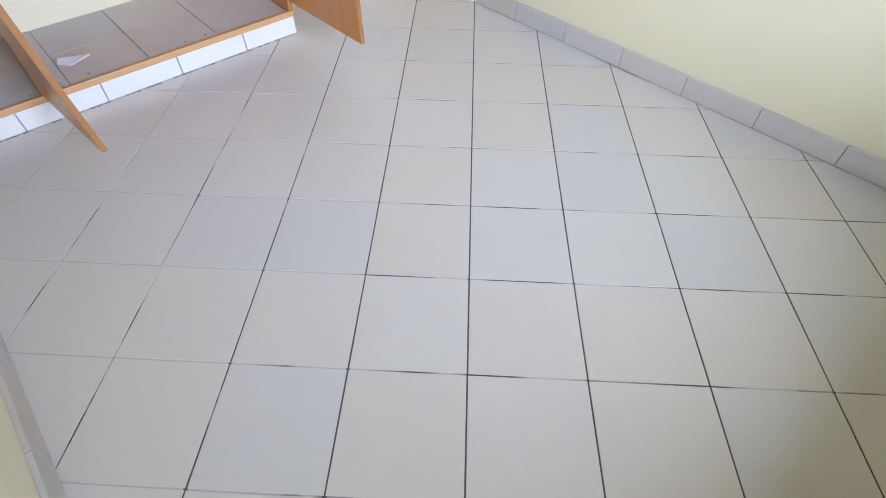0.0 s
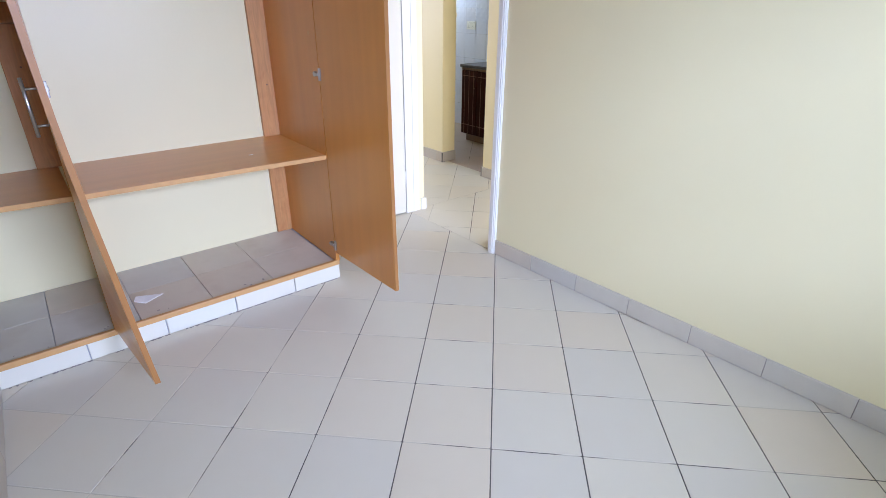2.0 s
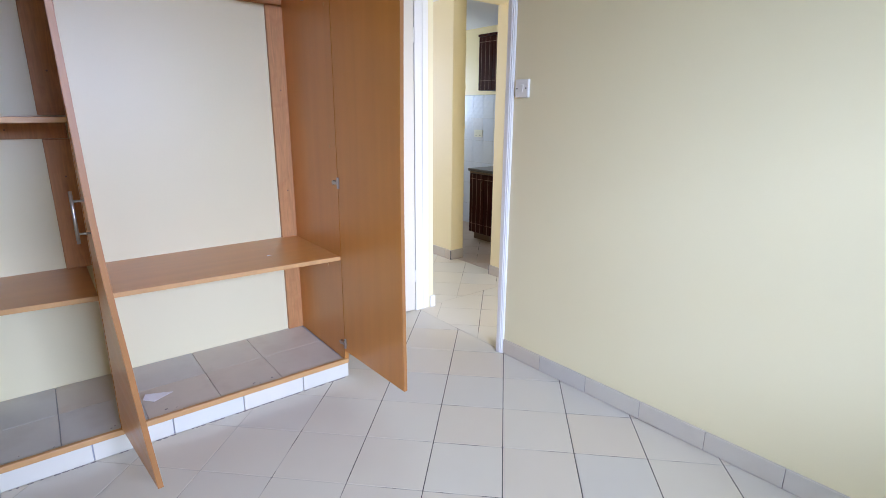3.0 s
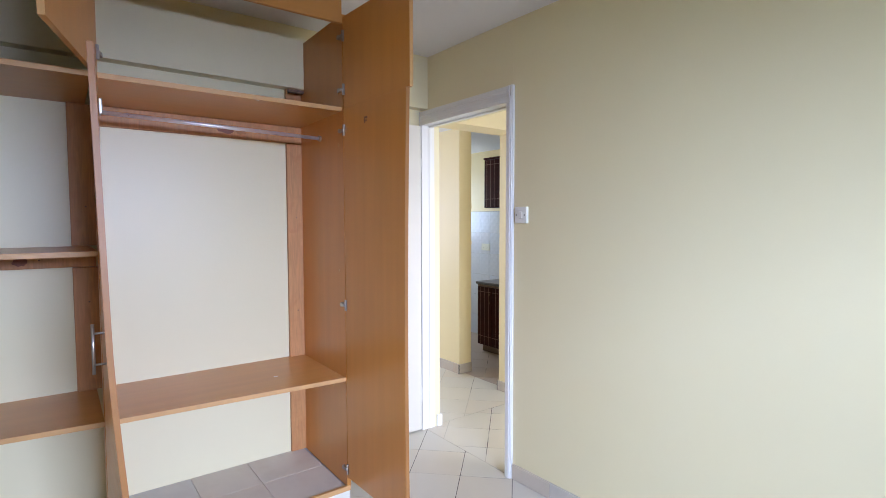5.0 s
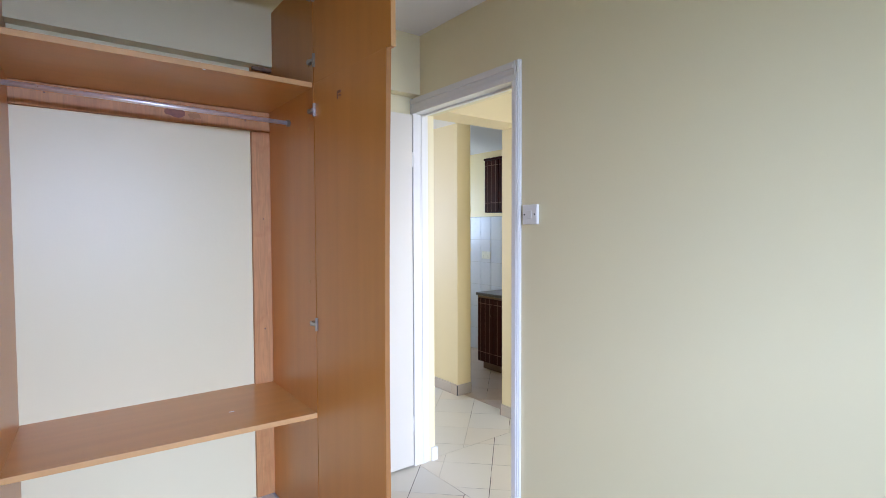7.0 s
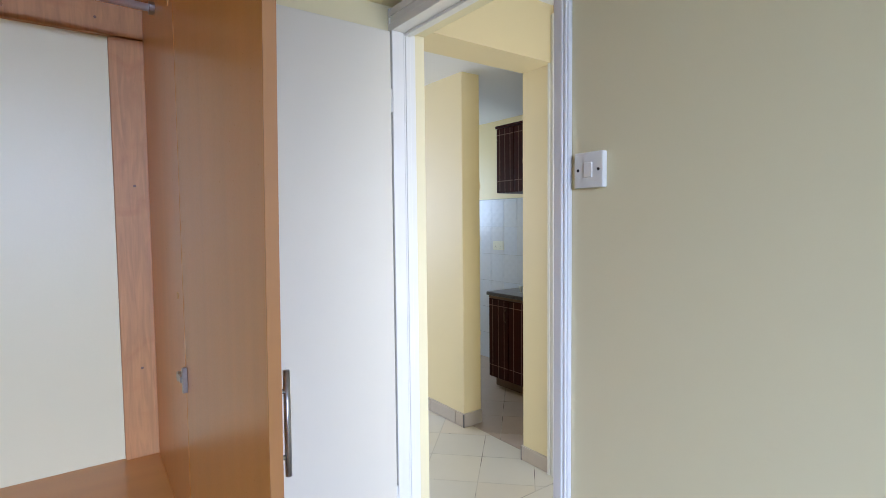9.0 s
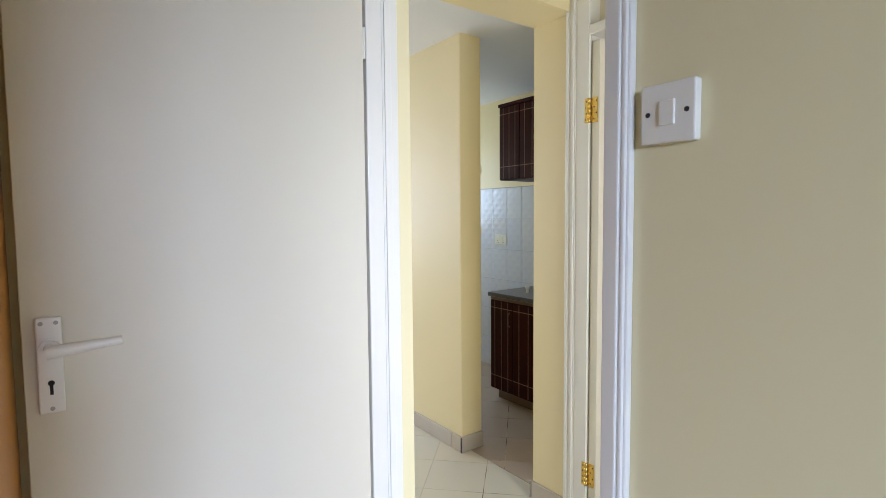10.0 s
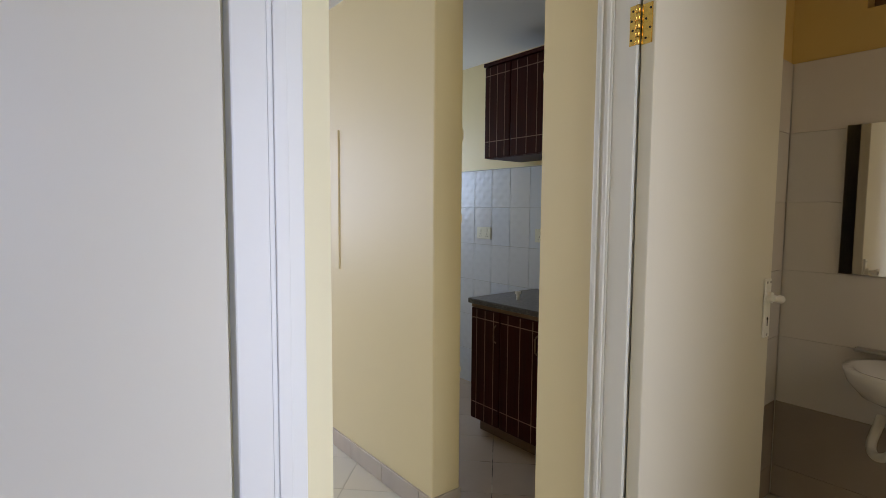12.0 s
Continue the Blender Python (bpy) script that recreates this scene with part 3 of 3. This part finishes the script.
base_unit(4.148, (0.235, 0.30))
base_unit(3.611, (0.30, 0.30))
worktop = solid("worktop", box(CX - 0.03, 4.285, 3.02, 4.167, CAB_Z1, CAB_Z1 + 0.03, 0.006), COUNTER, "grey speckled kitchen worktop on the base cabinets", "worktop")
knob = thing("gas_tap", pose(3.86, 3.93, CAB_Z1 + 0.03), "small chrome tap stub standing on the worktop", "tap")
part("stem", rod((3.86, 3.93, CAB_Z1 + 0.03), (3.86, 3.93, CAB_Z1 + 0.065), 0.010), CHROME, knob)
part("head", rod((3.86, 3.93, CAB_Z1 + 0.065), (3.86, 3.93, CAB_Z1 + 0.08), 0.016), CHROME, knob)


def wall_unit(y1, widths):
    y0 = y1 - sum(widths)
    ob = thing("wall_cabinet", pose(4.11, (y0 + y1) / 2, 1.63), "dark mahogany kitchen wall cabinet with pale grooved doors", "kitchen cabinet", "kitchen wall cabinets")
    part("body", box(3.972, 4.287, y0 + 0.002, y1 - 0.002, 1.63, 2.19, 0.003), MAHOG, ob)
    part("cornice", box(3.947, 4.287, y0, y1 + 0.008, 2.19, 2.214, 0.005), MAHOG, ob)
    y = y1
    for w in widths:
        groove_door(ob, 3.972, y - w + 0.003, y - 0.003, 1.632, 2.187)
        y -= w
    return ob


wall_unit(4.326, (0.22, 0.26))
wall_unit(3.844, (0.30, 0.30))


def socket(yc, zc, name="wall_socket"):
    ob = thing(name, pose(4.285, yc, zc), "white plastic double power socket on the tiled wall", "power socket", "kitchen sockets")
    part("plate", box(4.272, 4.285, yc - 0.073, yc + 0.073, zc - 0.043, zc + 0.043, 0.003), PLASTIC, ob)
    for dy in (-0.034, 0.034):
        part("rocker", box(4.269, 4.274, yc + dy - 0.008, yc + dy + 0.008, zc + 0.008, zc + 0.03, 0.0015), PLASTIC, ob)
        part("socket_hole", join(box(4.2712, 4.273, yc + dy - 0.002, yc + dy + 0.002, zc - 0.012, zc - 0.003), box(4.2712, 4.273, yc + dy - 0.012, yc + dy - 0.006, zc - 0.026, zc - 0.022), box(4.2712, 4.273, yc + dy + 0.006, yc + dy + 0.012, zc - 0.026, zc - 0.022)), DARKHOLE, ob)


socket(4.66, 1.145)
socket(4.10, 1.145)

panel = solid("wall_panel", box(2.977, 2.986, 4.40, 4.85, 0.99, 1.72, 0.003), HALL, "flat box panel painted the same yellow as the hall wall", "panel box")

rnd = random.Random(21)
bumps = bmesh.new()
for bx, by, bz, r in ((3.135, 3.589, 1.62, 0.010), (3.134, 3.588, 1.27, 0.006), (3.134, 3.589, 0.62, 0.005), (2.966, 3.011, 1.72, 0.006), (2.986, 3.588, 1.05, 0.004), (2.986, 3.588, 0.45, 0.004)):
    n0 = len(bumps.verts)
    bmesh.ops.create_icosphere(bumps, subdivisions=2, radius=r)
    bumps.verts.ensure_lookup_table()
    for v in bumps.verts[n0:]:
        v.co = Vector((v.co.x * 0.5, v.co.y * 0.5, v.co.z * rnd.uniform(2.6, 3.4))) + Vector((bx, by, bz))
tagged(part("filler_lumps", bumps, HALL, bpy.data.objects["wall_pillar"], "uneven plaster lumps along the corner", smooth=True), kind="stuff")

# ---- bathroom ----
bath_frame = thing("door_2", pose(XH, 2.3, 0), "white gloss painted bathroom door frame with moulded architrave", "door frame", kind=S)
BY = 2.692
part("jamb", join(box(XH - 0.001, XH + 0.134, BY, BY + 0.03, 0, 2.40), box(XH - 0.017, XH - 0.0012, BY, BY + 0.066, 0, 2.40, 0.003)), WHITE, bath_frame)
part("jamb", box(XH - 0.004, XH + 0.134, 1.85, 1.88, 0, 2.40, 0.003), WHITE, bath_frame)
part("transom", box(XH - 0.016, XH + 0.134, 1.88, BY, 2.085, 2.125, 0.003), WHITE, bath_frame)
part("fanlight_panel", box(XH + 0.05, XH + 0.06, 1.88, BY, 2.125, 2.40), LEAF, bath_frame, "painted fanlight panel")
part("architrave", frame_strip(BY + 0.0665, BY + 0.12, 0, 2.45, XH - 0.003, -1, "z"), WHITE, bath_frame)
part("architrave", frame_strip(1.82, 1.876, 0, 2.45, XH, -1, "z"), WHITE, bath_frame)
part("architrave", frame_strip(1.8765, BY + 0.066, 2.401, 2.45, XH, -1, "y"), WHITE, bath_frame)
bath_door = thing("door", pose(XH - 0.014, BY - 0.0265, 0.012, 0, 0, -2.3), "white painted flush bathroom door, opened into the bathroom", "door")
part("leaf", box(0.006, 0.782, -0.02, 0.02, 0, 2.045, 0.004, 3), LEAF, bath_door, "", True)
lever_handle(bath_door, 0.742, 1.0, -1, -0.5)
for hz in (0.24, 1.77):
    h = part("brass_hinge", join(box(0.0025, 0.0065, -0.012, 0.017, hz - 0.05, hz + 0.05, 0.001), box(-0.0065, -0.0025, 0.029, 0.046, hz - 0.05, hz + 0.05, 0.001)), BRASS, bath_door, "shiny brass butt hinge", True)
    for k in range(5):
        part("knuckle", rod((-0.004, 0.0232, hz - 0.05 + k * 0.02 + 0.001), (-0.004, 0.0232, hz - 0.03 + k * 0.02 - 0.001), 0.0065, 12), BRASS, h, "", True, True)
    for k in range(4):
        sy = -0.007 if k % 2 else 0.005
        part("screw", join(rod((0.003, sy, hz - 0.036 + k * 0.024), (0.0015, sy, hz - 0.036 + k * 0.024), 0.003, 8), rod((-0.006, 0.039 + sy * 0.3, hz - 0.036 + k * 0.024), (-0.0075, 0.039 + sy * 0.3, hz - 0.036 + k * 0.024), 0.003, 8)), DARKHOLE, h, "", True)

vent = thing("window_2", pose(BX + 0.13, 2.19, 2.123), "small high bathroom window with a dark brown wooden frame", "window", kind=S)
for y0, y1, z0, z1 in ((1.85, 1.89, 2.123, 2.47), (2.475, 2.535, 2.123, 2.47), (2.16, 2.20, 2.153, 2.44), (1.89, 2.475, 2.123, 2.153), (1.89, 2.475, 2.44, 2.47)):
    part("window_frame", box(BX + 0.10, BX + 0.13, y0, y1, z0, z1, 0.002), KICK, vent, "dark brown wooden frame")
part("shutter_board", box(BX + 0.13, BX + 0.15, 1.85, 2.535, 2.123, 2.47), MAHOG, vent, "dark closed board")

mirror = thing("mirror", pose(BX - 0.02, 2.3, 1.35), "frameless rectangular wall mirror above the basin", "mirror")
part("glass", box(BX - 0.030, BX - 0.024, 2.05, 2.568, 1.054, 1.663, 0.0015), MIRROR, mirror)
part("backing", box(BX - 0.024, BX - 0.0115, 2.055, 2.563, 1.059, 1.658), KICK, mirror)

basin = thing("washbasin", pose(4.0, 2.19, 0.55), "white ceramic wall-hung washbasin with a waste pipe", "washbasin")
bowl = bmesh.new()
rings = []
for rz, sx, sy in ((0.62, 0.10, 0.12), (0.66, 0.20, 0.17), (0.74, 0.33, 0.205), (0.785, 0.36, 0.215), (0.795, 0.36, 0.215), (0.792, 0.325, 0.185), (0.74, 0.27, 0.15), (0.69, 0.12, 0.06)):
    ring = []
    for a in range(28):
        ang = a * math.tau / 28
        cx = math.cos(ang)
        ring.append(bowl.verts.new((4.016 - sx * 0.5 - 0.5 * sx * cx * (1 if cx > 0 else 0.98), 2.19 + sy * math.copysign(abs(math.sin(ang)) ** 0.7, math.sin(ang)), rz)))
    rings.append(ring)
for r0, r1 in zip(rings, rings[1:]):
    for a in range(28):
        bowl.faces.new((r0[a], r0[(a + 1) % 28], r1[(a + 1) % 28], r1[a]))
bowl.faces.new(rings[0])
bowl.faces.new(rings[-1])
part("bowl", bowl, CERAMIC, basin, "", smooth=True)
part("tap", join(rod((3.97, 2.21, 0.79), (3.97, 2.21, 0.86), 0.012), rod((3.97, 2.21, 0.855), (3.86, 2.21, 0.845), 0.009)), CHROME, basin, "chrome tap")
part("towel_shelf", box(3.96, 4.014, 1.98, 2.405, 0.815, 0.830, 0.004), STEEL, basin)
pipe = bpy.data.curves.new("waste_pipe", "CURVE")
pipe.dimensions, pipe.bevel_depth, pipe.bevel_resolution = "3D", 0.017, 4
sp = pipe.splines.new("BEZIER")
pts = ((3.85, 2.21, 0.63), (3.85, 2.25, 0.47), (3.90, 2.31, 0.44), (4.01, 2.31, 0.56))
sp.bezier_points.add(len(pts) - 1)
for bp_, p_ in zip(sp.bezier_points, pts):
    bp_.co = Vector(p_) - Vector((4.0, 2.19, 0.55))
    bp_.handle_left_type = bp_.handle_right_type = "AUTO"
pipe.materials.append(NICKEL)
pipe_ob = new("waste_pipe", pipe)
pipe_ob.parent = basin
basin.matrix_world = pose(BX - 0.018, 2.28, 0.478)      # on the back wall

# window linings behind the walker, unseen but letting the light in
win = thing("window_1", pose(0.5, YS - 0.1, WZ0), "plain window opening with a painted steel casement", "window", kind=S)
for x0, x1, z0, z1 in ((WX0, WX0 + 0.04, WZ0, WZ1), (WX1 - 0.04, WX1, WZ0, WZ1), (0.5, 0.53, WZ0 + 0.04, WZ1 - 0.04), (WX0 + 0.04, WX1 - 0.04, WZ0, WZ0 + 0.04), (WX0 + 0.04, WX1 - 0.04, WZ1 - 0.04, WZ1)):
    part("window_frame", box(x0, x1, YS - 0.12, YS - 0.08, z0, z1, 0.002), WHITE, win)

# ---- tiles and skirtings, piece by piece ----
def tile_mesh(name, w, h, t, mat, bevel=0.0012):
    """A tile in its own axes: w along x, h along y, its face at z = 0."""
    return mesh_of(name, box(-w / 2, w / 2, -h / 2, h / 2, -t, 0, bevel, 1), mat)


TP = 0.30
near_tile = tile_mesh("tile", TP - 0.0042, TP - 0.0042, 0.012, TILE, 0.0005)
kitchen_tile = tile_mesh("tile", TP - 0.0042, TP - 0.0042, 0.012, TILE_SHADED, 0.0005)
c45 = math.sqrt(0.5)


def clipped(poly, x0, x1, y0, y1):
    """A convex outline cut to a rectangle."""
    for axis, bound, sign in ((0, x0, 1), (0, x1, -1), (1, y0, 1), (1, y1, -1)):
        out = []
        for p, q in zip(poly, poly[1:] + poly[:1]):
            dp, dq = sign * (p[axis] - bound), sign * (q[axis] - bound)
            if dp >= 0:
                out.append(p)
            if dp * dq < 0:
                f = dp / (dp - dq)
                out.append((p[0] + f * (q[0] - p[0]), p[1] + f * (q[1] - p[1])))
        poly = out
        if len(poly) < 3:
            return []
    return poly


def slab(poly, z0, z1, bm=None):
    bm = bm or bmesh.new()
    low, top = [bm.verts.new((x, y, z0)) for x, y in poly], [bm.verts.new((x, y, z1)) for x, y in poly]
    bm.faces.new(top)
    for a in range(len(poly)):
        bm.faces.new((low[a], low[(a + 1) % len(poly)], top[(a + 1) % len(poly)], top[a]))
    return bm


far, far_kitchen = bmesh.new(), bmesh.new()
rnd = random.Random(5)
# bedroom, lobby and hall were tiled one after the other: each has its own start of the pattern
for du, dv, x0, x1, y0, y1 in ((0.0, 0.0, -0.5, 1.968, -1.7, 2.85), (0.45, 0.3, 1.972, 4.35, 0.85, 2.722), (-0.22, 0.2, -1.7, 3.04, 2.726, 7.0), (0.1, 0.35, 3.044, 4.35, 2.87, 5.8)):
    # kitchen tiles take the colour with the shade mixed in
    in_kitchen = du == 0.1
    for i in range(-18, 28):
        for j in range(-18, 34):
            u, v = i + 0.5 + du, j + 0.5 + dv
            x, y = 0.47 + TP * c45 * (u + v), 0.34 + TP * c45 * (v - u)
            if not (x0 - 0.25 < x < x1 + 0.25 and y0 - 0.25 < y < y1 + 0.25):
                continue
            h = (TP - 0.0042) * c45
            xe = 2.06 if du == 0.0 and y < 1.35 else x1
            poly = clipped([(x + h, y), (x, y + h), (x - h, y), (x, y - h)], x0, xe, y0, y1)
            if not poly:
                continue
            near = (x < 2.1 and -0.95 < y < 2.3) or (1.7 < x < 3.2 and 1.6 < y < 4.6) or (3.0 < x < 3.9 and 2.7 < y < 4.7)
            whole = x0 + h < x < xe - h and y0 + h < y < y1 - h
            if near and whole:
                piece("tile", kitchen_tile if in_kitchen else near_tile, floor, pose(x, y, rnd.uniform(-0.0003, 0.0003), rnd.uniform(-0.05, 0.05), rnd.uniform(-0.05, 0.05), 45 + rnd.uniform(-0.12, 0.12)))
            elif near:
                part("tile", slab(poly, -0.011, 0.0), TILE_SHADED if in_kitchen else TILE, floor)
            else:
                slab(poly, -0.008, 0.0, far_kitchen if in_kitchen else far)
tagged(part("far_tiles", far, TILE, floor), kind="stuff")
tagged(part("far_tiles", far_kitchen, TILE_SHADED, floor), kind="stuff")


def skirting(name, axis, face, out, a0, a1, joint, height, mat, label, thick=0.013, slope=0.0):
    """A row of skirting tiles along x or y on a wall face; out: the side that it looks to."""
    ob = thing(name, pose(0, 0, 0), label, "skirting", kind=S)
    a = joint - math.ceil((joint - a0) / 0.3) * 0.3
    f0, f1 = sorted((face, face + out * thick))
    b0, b1 = sorted((face, face + out * (thick - 0.003)))
    if axis == "y":
        part("bed", skewed(box(b0, b1, a0, a1, 0, height - 0.003), slope), CEMENT, ob)
    else:
        part("bed", box(a0, a1, b0, b1, 0, height - 0.003), CEMENT, ob)
    while a < a1:
        p0, p1 = max(a, a0) + 0.0015, min(a + 0.3, a1) - 0.0015
        if p1 - p0 > 0.01:
            bm = box(f0, f1, p0, p1, 0.002, height, 0.0015, 1) if axis == "y" else box(p0, p1, f0, f1, 0.002, height, 0.0015, 1)
            part("tile", skewed(bm, slope), mat, ob)
        a += 0.3
    return ob


skirting("baseboard", "y", XE, -1, YS, DY0 - 0.044, 0.351, 0.089, SKIRT, "grey ceramic skirting tiles along the bedroom wall", slope=0.024)
skirting("baseboard", "y", XW, 1, YS, WF, 0.2, 0.085, SKIRT, "grey ceramic skirting tiles along the bedroom wall")
skirting("baseboard", "x", YS, 1, XW + 0.014, XE - 0.014, 0.2, 0.085, SKIRT, "grey ceramic skirting tiles along the bedroom wall")
skirting("baseboard", "y", 2.985, -1, 3.588, 6.9, 3.97, 0.092, HSKIRT, "buff ceramic skirting tiles along the hall wall")
skirting("baseboard", "x", 3.588, -1, 2.972, 3.135, 3.2, 0.092, HSKIRT, "buff ceramic skirting tiles round the wall end")
skirting("baseboard", "y", XH, -1, BY + 0.122, 3.012, 3.1, 0.085, HSKIRT, "buff ceramic skirting tiles round the wall end")
skirting("baseboard", "x", 3.012, 1, XH - 0.013, 3.5, 3.1, 0.085, HSKIRT, "buff ceramic skirting tiles along the kitchen wall")

solid("skirting_crack", box(2.9705, 2.9745, 3.5735, 3.5775, 0.002, 0.090), DARKHOLE, "dark open joint at the corner of the skirting tiles", "joint", S)
# base of the wardrobe: white tiles in front, dusty grey ones on top
x = -0.371
for x1 in (-0.065, 0.232, 0.537, 0.835, 1.094):
    part("tile", box(x + 0.0025, x1 - 0.0025, WF - 0.002, WF + 0.012, 0.003, 0.084, 0.0015, 1), PTILE, base)
    x = x1
for x0, x1 in ((-0.371, -0.16), (-0.16, 0.145), (0.145, 0.446), (0.446, 0.74), (0.74, 1.076)):
    for y0, y1 in ((WF + 0.013, 2.45), (2.45, YN - 0.002)):
        part("tile", box(x0 + 0.0013, x1 - 0.0013, y0 + 0.0008, y1 - 0.0008, PT - 0.010, PT - 0.001, 0.001, 1), GTILE, base)

# crumbs of cement and dirt along the foot and the lip of the base
rnd = random.Random(12)
crumbs = bmesh.new()
for _ in range(90):
    cx, cw, cd = rnd.uniform(XW + 0.02, 1.08), rnd.uniform(0.004, 0.03), rnd.uniform(0.002, 0.006)
    ring = [(cx - cw / 2, WF - 0.002), (cx - cw * rnd.uniform(0.1, 0.4), WF - 0.002 - cd), (cx + cw * rnd.uniform(0.0, 0.4), WF - 0.002 - cd * rnd.uniform(0.5, 1.0)), (cx + cw / 2, WF - 0.002)]
    slab(ring, 0.0, rnd.uniform(0.001, 0.004), crumbs)
for _ in range(24):
    cx, cy, cw = rnd.uniform(XW + 0.02, 1.06), WF + 0.016 + rnd.random() ** 2 * 0.05, rnd.uniform(0.002, 0.007)
    ring = [(cx - cw, cy), (cx - cw * 0.2, cy - cw * 0.5), (cx + cw, cy + cw * 0.1), (cx + cw * 0.1, cy + cw * 0.6)]
    slab(ring, PT - 0.001, PT + rnd.uniform(0.0005, 0.002), crumbs)
tagged(part("dirt_crumbs", crumbs, CEMENT, base, "crumbs of cement and dirt"), kind="stuff")

# kitchen wall tiles
kw = solid("kitchen_wall_tiling", box(4.286, 4.291, 3.014, 5.74, 0.0, 1.60), KJOINT, "white relief ceramic wall tiles behind the worktop", "wall tiles", S)
kt = tile_mesh("tile", 0.178, 0.266, 0.006, KTILE)
for r in range(6):
    for c in range(15):
        zc, yc = 1.595 - 0.134 - r * 0.268, 5.58 - c * 0.18
        if zc > 0.0 and yc > 3.1:
            piece("tile", kt, kw, Matrix.Translation((4.2825, yc, zc)) @ Matrix(((0, 0, -1, 0), (1, 0, 0, 0), (0, 1, 0, 0), (0, 0, 0, 1))))

# bathroom wall tiles
bw = solid("bathroom_wall_tiling", join(box(BX - 0.008, BX + 0.001, 0.9, 2.79, 0.0, 1.955), box(XH + 0.131, BX - 0.008, 2.782, 2.791, 0.0, 1.955)), BGROUT, "cream bathroom wall tiles over a brown tiled dado", "wall tiles", S)
bt = tile_mesh("tile", 0.4485, 0.3005, 0.006, BTILE)
bd = tile_mesh("tile", 0.4485, 0.3005, 0.006, BDADO)
bl = tile_mesh("tile", 0.4485, 0.1395, 0.006, BDADO)      # the cut row at the floor
for r in range(7):
    zc = 1.955 - 0.151 - r * 0.302 if r < 6 else 0.072
    row_tile = bt if r < 5 else bd if r < 6 else bl
    for c in range(4):
        piece("tile", row_tile, bw, Matrix.Translation((BX - 0.013, 2.55 - c * 0.45, zc)) @ Matrix(((0, 0, -1, 0), (1, 0, 0, 0), (0, 1, 0, 0), (0, 0, 0, 1))))
    for c in range(2):
        piece("tile", row_tile, bw, Matrix.Translation((BX - 0.24 - c * 0.45, 2.777, zc)) @ Matrix(((1, 0, 0, 0), (0, 0, -1, 0), (0, 1, 0, 0), (0, 0, 0, 1))))
